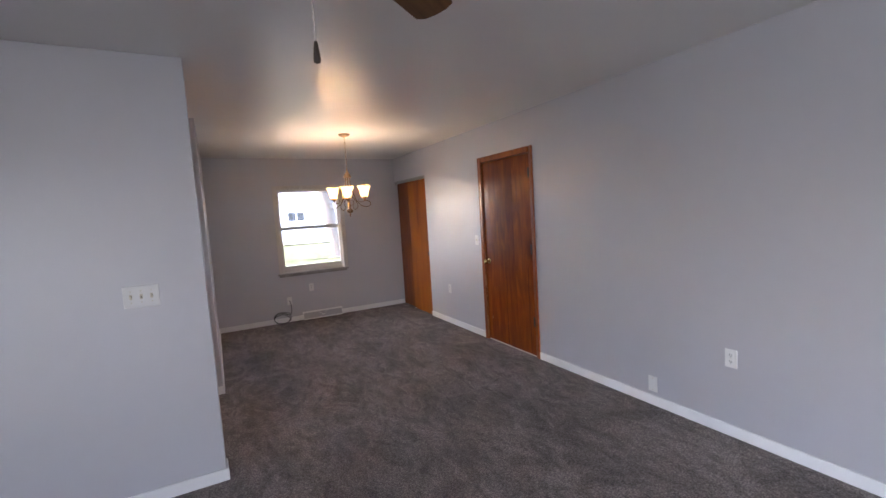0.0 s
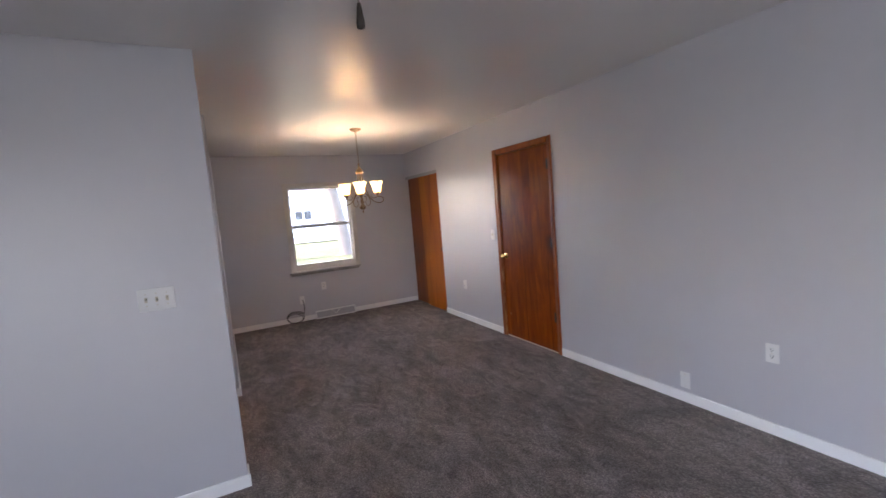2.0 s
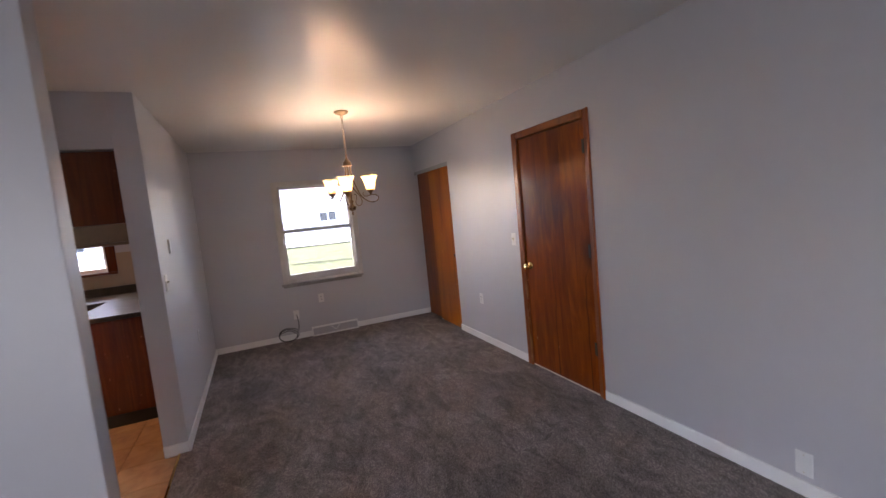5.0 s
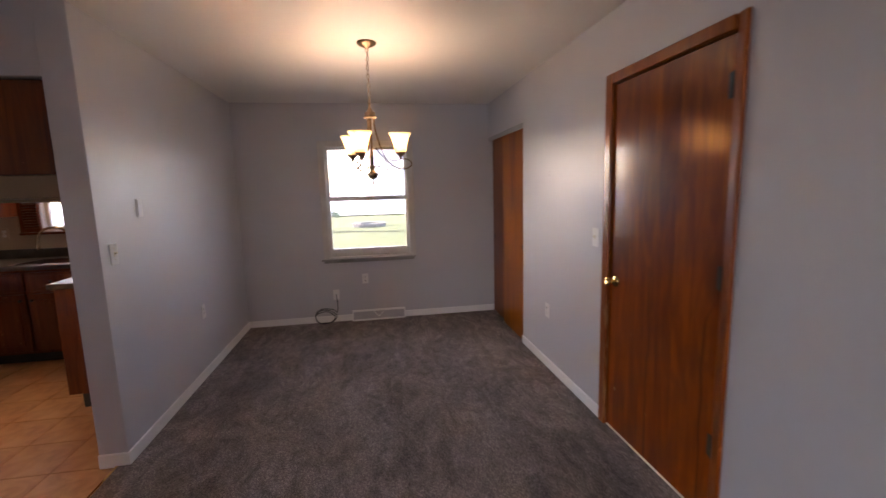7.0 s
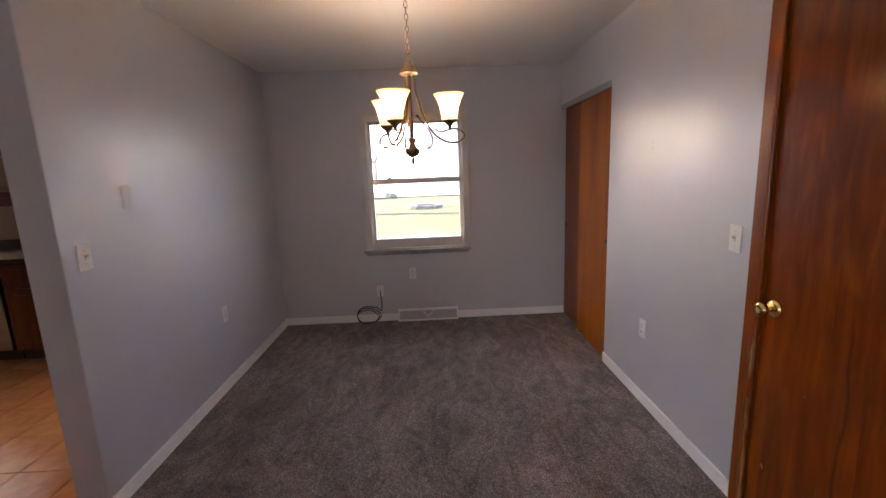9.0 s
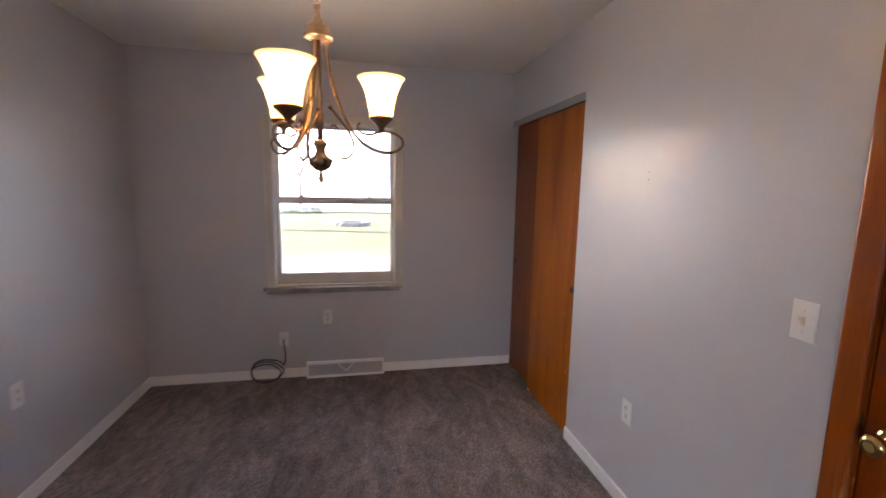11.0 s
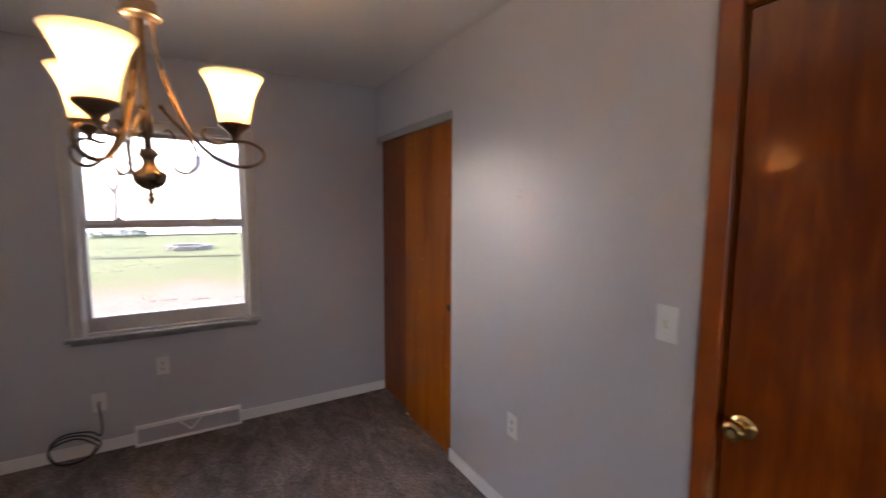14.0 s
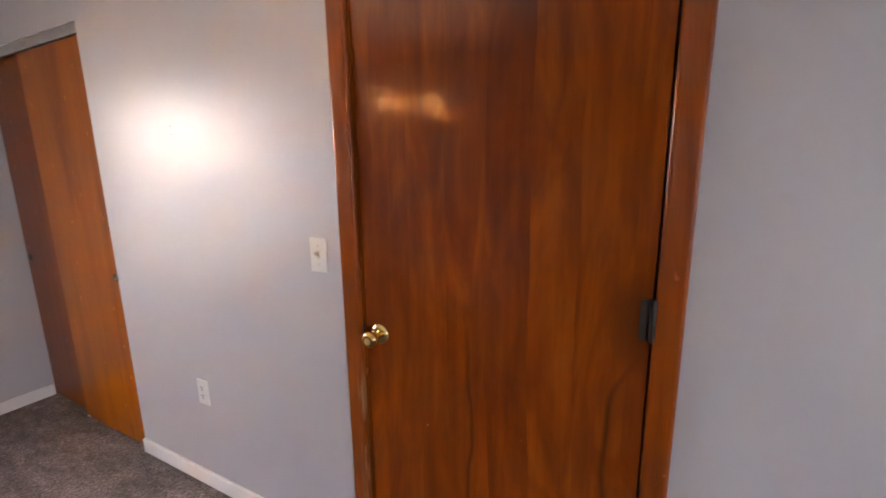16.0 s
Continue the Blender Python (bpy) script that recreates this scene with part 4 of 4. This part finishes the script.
for i in range(2):
    y0 = -0.525 + i * 0.49
    d = part("door", box(-0.3195, -0.3005, y0, y0 + 0.475, 0.125, 0.655, bevel=0.003), CABW, side)
    part("raised_panel", box(-0.3245, -0.319, y0 + 0.055, y0 + 0.42, 0.18, 0.60, bevel=0.004), CABW, d)
    d = part("drawer", box(-0.3195, -0.3005, y0, y0 + 0.475, 0.68, 0.85, bevel=0.003), CABW, side)
bm = bmesh.new()
put(bm, -2.66, -1.585, 6.375, YF - 0.004, 0.874, 0.912, 0.004)
put(bm, -1.585, -1.065, 6.375, 6.455, 0.874, 0.9118, 0.004)
put(bm, -1.585, -1.065, 6.835, YF - 0.004, 0.874, 0.9118, 0.004)
put(bm, -1.065, XK - 0.004, 6.375, YF - 0.004, 0.874, 0.912, 0.004)
put(bm, -0.605, XK - 0.004, 5.375, 6.3745, 0.874, 0.9119, 0.004)
top = thing("countertop", pose(0, 0, 0), "dark laminate kitchen counter with a low backsplash", "countertop")
part("slab", bm, STONE, top)
part("upstand", box(-2.66, XK - 0.004, YF - 0.022, YF - 0.003, 0.913, 1.005, bevel=0.004), STONE, top, "dark backsplash lip")
b = bmesh.new()
for x0, x1, z1 in ((-2.70, KX0 - 0.191, 1.375), (KX0 - 0.191, KX1 + 0.091, KZ0 - 0.035), (KX1 + 0.091, XK - 0.003, 1.375)):
    put(b, x0, x1, YF - 0.004, YF - 0.0005, 1.006, z1)
structure("backsplash", b, SPLASH, "beige painted kitchen wall above the counter", "wall")
sink = thing("kitchen_sink", pose(-1.325, 6.645, 0.912), "stainless steel drop-in kitchen sink", "sink")
bm = ring_frame(-0.275, 0.275, -0.205, 0.205, -0.001, 0.004, 0.025, 0.025, 0.025, 0.025, 0.001)
bmesh.ops.transform(bm, matrix=pose(0, 0, 0.0035, -90), verts=bm.verts)
part("rim", bm, STEEL, sink)
bm = bmesh.new()
for a in ((-0.258, -0.252, -0.188, 0.188, -0.17, 0.0), (0.252, 0.258, -0.188, 0.188, -0.17, 0.0), (-0.2515, 0.2515, -0.188, -0.182, -0.17, 0.0), (-0.2515, 0.2515, 0.182, 0.188, -0.17, 0.0), (-0.258, 0.258, -0.188, 0.188, -0.176, -0.1705)):
    put(bm, *a)
part("basin", bm, STEEL, sink)
fau = thing("faucet", pose(-1.340, 6.862, 0.912), "warm nickel gooseneck kitchen faucet behind the sink", "faucet")
part("base", lathe([(0.0, 0), (0.028, 0), (0.026, 0.012), (0.016, 0.03), (0.014, 0.05), (0.0, 0.05)], 20), NICKEL, fau, "", True)
arch = [(0, 0, 0.04), (0, 0, 0.19)] + [(-0.105 + 0.105 * math.cos(radians(a)), -0.05 + 0.05 * math.cos(radians(a)), 0.205 + 0.105 * math.sin(radians(a))) for a in range(15, 181, 33)] + [(-0.212, -0.101, 0.185), (-0.216, -0.103, 0.15)]
part("spout", tube(smooth_line(arch, 5), 0.0115, 12), NICKEL, fau, "", True)
part("nozzle", lathe([(0.0, 0.0), (0.0135, 0.0), (0.015, 0.006), (0.015, 0.045), (0.0125, 0.050), (0.0, 0.050)], 16, m=pose(-0.217, -0.1035, 0.105)), NICKEL, fau, "", True)
part("lever", tube([Vector(p) for p in ((0.012, 0, 0.045), (0.05, -0.01, 0.060), (0.095, -0.02, 0.064))], 0.006, 8), NICKEL, fau, "", True)
soap = thing("soap_bottle", pose(-1.085, 6.86, 0.912), "small amber bottle beside the faucet", "bottle")
part("bottle", lathe([(0.0, 0), (0.027, 0), (0.028, 0.01), (0.028, 0.10), (0.012, 0.125), (0.011, 0.14), (0.0, 0.14)], 20), BRASS, soap, "", True)
part("cap", lathe([(0.0, 0.1405), (0.013, 0.1405), (0.013, 0.155), (0.004, 0.158), (0.004, 0.18), (0.0, 0.18)], 16), PLATE, soap, "", True)


def upper_cabinet(m, w, h, d, doors, label):
    """Wall cabinet, back at y=0, facing -y, bottom at z=0."""
    c = thing("wall_cabinet", m, label, "cabinet", "kitchen wall cabinets")
    part("carcass", box(-w / 2, w / 2, -d, -0.002, 0, h, bevel=0.002), CABW, c)
    step = w / doors
    for i in range(doors):
        a = -w / 2 + i * step + 0.008
        e = a + step - 0.016
        door_front(c, "door", a, e, 0.015, h - 0.02, -d, (e - 0.03 if i % 2 == 0 else a + 0.03, 0.06))
    return c


upper_cabinet(pose(-2.27, YF - 0.005, 1.335), 0.86, 0.75, 0.31, 2, "red cherry wall cabinet beside the kitchen window")
upper_cabinet(pose(XK - 0.002, 5.005, 1.615, 0, 0, -90), 0.76, 0.465, 0.325, 2, "short red cherry wall cabinet above the range hood")
hood = thing("range_hood", pose(XK - 0.002, 5.005, 1.475, 0, 0, -90), "almond enamel range hood under a cabinet", "range hood")
part("shell", box(-0.38, 0.38, -0.345, -0.002, 0.018, 0.1385, bevel=0.008, seg=3), HOODM, hood)
part("lip", box(-0.378, 0.378, -0.350, -0.004, 0.0, 0.0175, bevel=0.003), HOODM, hood)
part("filter", box(-0.25, 0.25, -0.30, -0.05, -0.004, -0.0005), ALU, hood, "grey mesh filter")

kw = thing("window_2", pose(0, 0, 0), "kitchen window in a stained wood frame", "window", kind="structure")
for nm, a in (("casing", (KX1 + 0.001, KX1 + 0.09, YF - 0.022, YF - 0.0045, KZ0 - 0.01, KZ1 + 0.09)),
              ("casing", (KX0, KX1, YF - 0.0215, YF - 0.0045, KZ1 + 0.001, KZ1 + 0.09)), ("sill", (KX0 - 0.19, KX1 + 0.09, YF - 0.045, YF - 0.0046, KZ0 - 0.034, KZ0 - 0.0105))):
    part(nm, box(*a, bevel=0.003), CABW, kw, "red-brown stained wood trim")
part("sash", ring_frame(KX0 + 0.002, KX1 - 0.002, KZ0, KZ1, YF + 0.05, YF + 0.09, 0.035, 0.035, 0.035, 0.035), VINYL, kw)
part("mullion", box((KX0 + KX1) / 2 - 0.02, (KX0 + KX1) / 2 + 0.02, YF + 0.052, YF + 0.088, KZ0 + 0.0355, KZ1 - 0.0355), VINYL, kw)
pane = part("pane", box(KX0 + 0.03, KX1 - 0.03, YF + 0.066, YF + 0.070, KZ0 + 0.03, KZ1 - 0.03), GLASS, kw)
pane.visible_shadow = False
gd = thing("door_2", pose(0, 0, 0), "white framed glass kitchen door", "door", kind="structure")
part("frame", ring_frame(PX0 + 0.002, PX1 - 0.002, 0.0, PZ - 0.002, YF + 0.04, YF + 0.09, 0.08, 0.05, 0.20, 0.08), TRIM, gd)
pane = part("pane", box(PX0 + 0.07, PX1 - 0.04, YF + 0.062, YF + 0.068, 0.19, PZ - 0.07), GLASS, gd)
pane.visible_shadow = False
part("casing", box(PX1 + 0.001, PX1 + 0.055, YF - 0.016, YF, 0, PZ + 0.05, bevel=0.003), TRIM, gd)
part("casing", box(PX0 - 0.055, PX0 - 0.001, YF - 0.016, YF, 0, PZ + 0.05, bevel=0.003), TRIM, gd)
part("casing", box(PX0, PX1, YF - 0.0155, YF, PZ + 0.001, PZ + 0.05, bevel=0.003), TRIM, gd)

# ---- amber pendant lamp in the kitchen ----
LX, LY = -0.68, 5.00
pend = thing("pendant_lamp", pose(LX, LY, H), "lit amber glass bell pendant lamp on a dark rod", "pendant lamp")
part("canopy", lathe([(0.0, 0.0), (0.055, 0.0), (0.055, -0.012), (0.030, -0.030), (0.010, -0.036), (0.0, -0.036)], 24), IRON, pend, "dark bronze ceiling canopy", True)
part("rod", lathe([(0.0, -0.034), (0.006, -0.034), (0.006, -0.625), (0.0, -0.625)], 12), IRON, pend, "", True)
part("cap", lathe([(0.0, -0.615), (0.014, -0.617), (0.034, -0.630), (0.040, -0.655), (0.038, -0.668), (0.0, -0.668)], 24), IRON, pend, "dark bronze cap", True)
out = [(0.036, -0.669), (0.044, -0.690), (0.058, -0.730), (0.076, -0.790), (0.090, -0.845), (0.094, -0.880), (0.088, -0.900)]
prof = out + [(q - 0.003, z) for q, z in reversed(out)]
bm = bmesh.new()
rings = [[bm.verts.new((q * math.cos(2 * math.pi * i / 32), q * math.sin(2 * math.pi * i / 32), z)) for i in range(32)] for q, z in prof]
for a, c in zip(rings, rings[1:] + rings[:1]):
    for i in range(32):
        bm.faces.new((a[i], a[(i + 1) % 32], c[(i + 1) % 32], c[i]))
bmesh.ops.recalc_face_normals(bm, faces=bm.faces)
part("shade", bm, AMBER, pend, "lit amber glass bell shade", True)
kitchen_bulb = lamp("kitchen_light", "POINT", pose(LX, LY, H - 0.76), 0.9, (1.0, 0.64, 0.34))
kitchen_bulb.data.shadow_soft_size = 0.03

# ---- small opal light on the wall above the sink window ----
sl = thing("sink_light", pose(-1.20, YF - 0.005, 2.20), "small lit opal glass light above the sink", "wall light")
part("backplate", lathe([(0.0, 0.0), (0.060, 0.0), (0.060, 0.010), (0.050, 0.018), (0.0, 0.018)], 24, m=pose(0, 0, 0, 90)), BRASS, sl, "brass backplate", True)
part("diffuser", lathe([(0.0, 0.019), (0.052, 0.019), (0.064, 0.045), (0.060, 0.080), (0.040, 0.105), (0.0, 0.112)], 28, m=pose(0, 0, 0, 90)), OPAL, sl, "lit opal glass globe", True)
sink_bulb = lamp("sink_bulb", "POINT", pose(-1.20, YF - 0.17, 2.18), 0.55, (1.0, 0.66, 0.36))
sink_bulb.data.shadow_soft_size = 0.05

# ---- louvered shutter beside the kitchen window, outlets on the backsplash ----
shut = thing("window_shutter", pose(KX0 - 0.098, YF - 0.0045, KZ0 - 0.01), "red-brown stained louvered wooden window shutter", "shutter")
part("stile", box(-0.092, -0.068, -0.024, 0, 0.0, 0.93, bevel=0.003), CABW, shut)
part("stile", box(0.068, 0.092, -0.024, 0, 0.0, 0.93, bevel=0.003), CABW, shut)
for z0, z1 in ((0.001, 0.040), (0.44, 0.475), (0.89, 0.929)):
    part("rail", box(-0.0675, 0.0675, -0.023, -0.001, z0, z1, bevel=0.002), CABW, shut)
for z0, count in ((0.052, 15), (0.487, 15)):
    for i in range(count):
        bm = box(-0.0673, 0.0673, -0.015, 0.015, -0.0025, 0.0025)
        bmesh.ops.transform(bm, matrix=pose(0, -0.012, z0 + 0.0265 * i, 38), verts=bm.verts)
        part("slat", bm, CABW, shut)
for x in (-2.545, -1.99):
    plate = outlet(pose(x, YF - 0.0045, 1.165), "beige duplex outlet on the kitchen backsplash").children[0]
    plate.data.materials[0] = SPLASH

# ---- living room window behind the walker ----
lw = thing("window_3", pose(0, 0, 0), "wide living room window with a white frame", "window", kind="structure")
for y0, y1, z0, z1 in ((-3.998, -3.95, 0.652, 2.118), (-1.25, -1.202, 0.652, 2.118), (-3.949, -1.251, 0.652, 0.70), (-3.949, -1.251, 2.07, 2.118), (-2.63, -2.57, 0.701, 2.069)):
    part("frame_bar", box(XW - 0.10, XW - 0.05, y0, y1, z0, z1, bevel=0.003), TRIM, lw)

# ---- outdoors ----
G = -0.45
bm = bmesh.new()
bmesh.ops.create_grid(bm, x_segments=160, y_segments=160, size=400)
for v in bm.verts:
    r = math.hypot(v.co.x, v.co.y - 20)
    v.co.z = G + (0.06 * noise.noise(v.co * 0.12) if r > 26 else 0.0)
structure("ground", bm, GRASS, "pale green spring lawn", "lawn", True)
bm = bmesh.new()
pts2 = []
for i in range(48):
    a = 2 * math.pi * i / 48
    k = 1 + 0.18 * noise.noise(Vector((math.cos(a) * 2, math.sin(a) * 2, 3)))
    pts2.append(bm.verts.new((1.2 + 10.2 * k * math.cos(a), 12.9 + 6.5 * k * math.sin(a), G + 0.012)))
bm.faces.new(pts2)
structure("soil_patch", bm, DIRT, "bare pale soil with thin grass by the house", "soil")
# short grass blades and tufts, thick on the lawn and thin on the bare soil
rng = random.Random(21)
bm = bmesh.new()
for i in range(5200):
    y = YF + 2.2 + 20 * rng.random() ** 1.5
    x = 1.6 + (0.9 + 0.36 * (y - YF)) * rng.uniform(-1, 1)
    if noise.noise(Vector((x * 0.8, y * 0.5, 1.0))) < (0.12 if y < 18.0 else -0.25):
        continue
    for k in range(4):
        a, h, w = rng.uniform(0, 6.28), rng.uniform(0.012, 0.032), rng.uniform(0.006, 0.012)
        bx, by = x + rng.uniform(-0.05, 0.05), y + rng.uniform(-0.05, 0.05)
        c, s = math.cos(a), math.sin(a)
        bm.faces.new([bm.verts.new(p) for p in ((bx - w * c, by - w * s, G), (bx + w * c, by + w * s, G), (bx + 0.6 * h * s, by - 0.6 * h * c, G + h))])
tagged(mesh_object("grass", bm, GRASSB), "short uneven pale green grass on the lawn", "grass", kind="stuff")
# darker dead tufts on the bare soil
bm = bmesh.new()
for i in range(34):
    x, y = rng.uniform(-1.2, 3.6), rng.uniform(10.4, 14.2)
    for k in range(26):
        a, h, w = rng.uniform(0, 6.28), rng.uniform(0.02, 0.06), rng.uniform(0.006, 0.014)
        bx, by = x + rng.gauss(0, 0.11), y + rng.gauss(0, 0.05)
        c, s = math.cos(a), math.sin(a)
        bm.faces.new([bm.verts.new(p) for p in ((bx - w * c, by - w * s, G + 0.01), (bx + w * c, by + w * s, G + 0.01), (bx + 0.8 * h * s, by - 0.8 * h * c, G + h))])
tagged(mesh_object("dead_grass", bm, DARKG), "dark dead grass tufts on the bare soil", "grass", kind="stuff")
# narrow dark strip slanting across the lawn
bm = bmesh.new()
ed = [(-40 + 2 * i, 22.9 - 0.26 * (-40 + 2 * i - 1.2) + 0.25 * math.sin(i * 0.7)) for i in range(10, 31)]
lo_v = [bm.verts.new((x, y - 0.20 - 0.1 * math.sin(x), G + 0.014)) for x, y in ed]
hi_v = [bm.verts.new((x, y + 0.20 + 0.1 * math.cos(1.3 * x), G + 0.014)) for x, y in ed]
for i in range(20):
    bm.faces.new((lo_v[i], lo_v[i + 1], hi_v[i + 1], hi_v[i]))
structure("worn_track", bm, DARKG, "dark strip across the lawn", "track")
# added pale sheet: its colour carries the washed-out brightness beyond the lawn
bm = bmesh.new()
ed = [(-120 + 4 * i, 37.2 + 0.5 * math.sin(i * 1.3) + 0.3 * math.sin(i * 0.37)) for i in range(61)]
near = [bm.verts.new((x, y, G + 0.10)) for x, y in ed]
deep = [bm.verts.new((x, 300.0, G + 0.10)) for x, y in ed]
for i in range(60):
    bm.faces.new((near[i], near[i + 1], deep[i + 1], deep[i]))
structure("gravel_yard", bm, FARPALE, "pale ground sheet added beyond the lawn for the washed-out distance", "gravel")
random.seed(11)
pile = thing("stone_ring", pose(1.47, 26.35, G), "low ring of pale concrete blocks on the lawn", "fire pit")
for i in range(26):
    a = 2 * math.pi * (i % 13) / 13 + (0.2 if i > 12 else 0)
    bm = box(-0.17, 0.17, -0.10, 0.10, 0, 0.10, bevel=0.015)
    bmesh.ops.transform(bm, matrix=pose(0.80 * math.cos(a), 0.80 * math.sin(a), 0.10 * (i // 13), 0, 0, math.degrees(a) + 90 + random.uniform(-9, 9)), verts=bm.verts)
    part("block", bm, RUBBLE, pile)


def grow(bm, base, direction, length, radius, depth, seed, spread_deg=32, bend=0.25):
    rng = random.Random(seed)
    line, d, p = [base.copy()], direction.normalized(), base.copy()
    for _ in range(5):
        d = (d + bend * Vector((rng.uniform(-1, 1), rng.uniform(-1, 1), rng.uniform(-0.2, 0.7))) * 0.35).normalized()
        p = p + d * length / 5
        line.append(p.copy())
    tube(line, lambda t: radius * (1 - 0.45 * t), 7 if depth > 1 else 4, bm)
    if depth > 0:
        for k in range(3):
            q = line[rng.choice((3, 4, 5))] if k else line[-1]
            axis = Vector((rng.uniform(-1, 1), rng.uniform(-1, 1), rng.uniform(-0.3, 0.3))).normalized()
            nd = Matrix.Rotation(radians(rng.uniform(0.5, 1) * spread_deg), 3, axis) @ d
            grow(bm, q, nd, length * rng.uniform(0.6, 0.8), radius * 0.52, depth - 1, seed * 7 + k + 1, spread_deg, bend)


def tree(name, base, tilt, height, radius, seed, label, depth=4):
    t = thing(name, pose(*base), label, "tree")
    bm = bmesh.new()
    line = smooth_line([(0, 0, -0.1), (0.0, 0, 0.25), (tilt * 0.4, 0, 0.4 * height), (tilt, 0, height)], 5)
    tube(line, lambda k: radius * (1 + 0.9 * max(0, 1 - k * 9) ** 2 - 0.35 * k), 14, bm)
    for v in bm.verts:
        v.co += 0.09 * radius * noise.noise_vector(v.co * 2.2)
    part("trunk", bm, BARK, t, "", True)
    bm = bmesh.new()
    for k in range(5):
        a = 2 * math.pi * k / 5 + seed
        grow(bm, Vector((tilt * (0.8 + 0.04 * k), 0, height * (0.80 + 0.04 * k))), Vector((math.cos(a), math.sin(a), 1.1)), height * 0.55, radius * 0.42, depth - 1, seed + k)
    part("crown", bm, BARK, t, "bare spreading branches", True)
    return t


tree("large_tree", (5.95, 22.3, G), -0.75, 4.6, 0.40, 5, "large leaning grey-barked tree on the lawn")
tree("bare_tree", (-4.15, 50.0, G), 0.15, 3.6, 0.24, 9, "small bare grey tree far across the lawn")
tree("bare_tree", (-9.0, 58.0, G), 0.2, 3.4, 0.22, 14, "small bare grey tree far across the lawn")
hedge = thing("hedge", pose(-2.35, 36.5, G), "low dark evergreen hedge across the lawn", "hedge")
bm = bmesh.new()
rng = random.Random(3)
for i in range(900):
    u, v, w = rng.uniform(-1.5, 1.5), rng.uniform(-0.5, 0.5), rng.uniform(0.05, 0.55)
    s = rng.uniform(0.05, 0.09)
    m = Matrix.Translation((u, v, w * (1 - 0.25 * abs(u) / 1.5))) @ Euler([rng.uniform(0, 6) for _ in range(3)]).to_matrix().to_4x4()
    vs = [bm.verts.new(m @ Vector(c)) for c in ((-s, 0, 0), (0, -s * 0.5, 0), (s, 0, 0.01), (0, s * 0.5, 0))]
    bm.faces.new(vs)
part("foliage", bm, LEAF, hedge)


def house(x0, x1, y, depth, wall_h, roof_h, windows, label):
    t = thing("neighbour_house", pose(x0, y, G), label, "house")
    w = x1 - x0
    part("wall", box(0, w, 0, depth, 0, wall_h), SIDING, t)
    for i in range(int(wall_h / 0.2)):
        part("siding_board", box(-0.004, w + 0.004, -0.02, -0.001, i * 0.2 + 0.01, i * 0.2 + 0.197), SIDING, t)
    bm = bmesh.new()
    a = [bm.verts.new(p) for p in ((-0.4, -0.4, wall_h), (w + 0.4, -0.4, wall_h), (w + 0.4, depth / 2, wall_h + roof_h), (-0.4, depth / 2, wall_h + roof_h), (-0.4, depth + 0.4, wall_h), (w + 0.4, depth + 0.4, wall_h))]
    bm.faces.new((a[0], a[1], a[2], a[3])), bm.faces.new((a[3], a[2], a[5], a[4])), bm.faces.new((a[0], a[3], a[4])), bm.faces.new((a[1], a[5], a[2])), bm.faces.new((a[0], a[4], a[5], a[1]))
    part("roof", bm, ROOFM, t, "grey shingle roof")
    for wx0, wx1, wz0, wz1 in windows:
        f = part("window", ring_frame(wx0 - 0.06, wx1 + 0.06, wz0 - 0.06, wz1 + 0.06, -0.06, -0.021, 0.06, 0.06, 0.06, 0.06), TRIM, t)
        part("pane", box(wx0, wx1, -0.045, -0.022, wz0, wz1), DARKPANE, f, "dark window pane")
    return t


house(2.0, 16.0, 46.0, 8.0, 4.4, 2.2, ((5.10, 5.85, 1.98, 2.86), (5.98, 6.72, 1.98, 2.86)), "white sided neighbouring house with dark windows")
house(-26.0, -12.0, 62.0, 8.0, 2.8, 2.0, ((3, 4, 1.1, 2.1), (8, 9, 1.1, 2.1)), "far white sided house with dark windows")

# ---- kitchen floor tiles ----
structure("floor_kitchen", box(KW, 0.150, YB, YF, -0.02, -0.006), GROUT, "brown grout bed of the kitchen floor", "floor")
TS, GAP = 0.335, 0.005
bm = box(-(TS - GAP) / 2, (TS - GAP) / 2, -(TS - GAP) / 2, (TS - GAP) / 2, -0.008, 0.0, bevel=0.0015, seg=1)
tile_mesh = bpy.data.meshes.new("tile")
bm.to_mesh(tile_mesh)
bm.free()
tile_mesh.materials.append(TILE)
kitchen_floor = bpy.data.objects["floor_kitchen"]
for i in range(12):
    for j in range(11):
        x, y = 0.147 - TS * (i + 0.5), YB + 0.015 + TS * (j + 0.5)
        if x < KW + 0.15 or y > YF - 0.15:
            continue
        t = new("tile", tile_mesh)
        t.location = (x, y, 0.0)
        t.parent = kitchen_floor
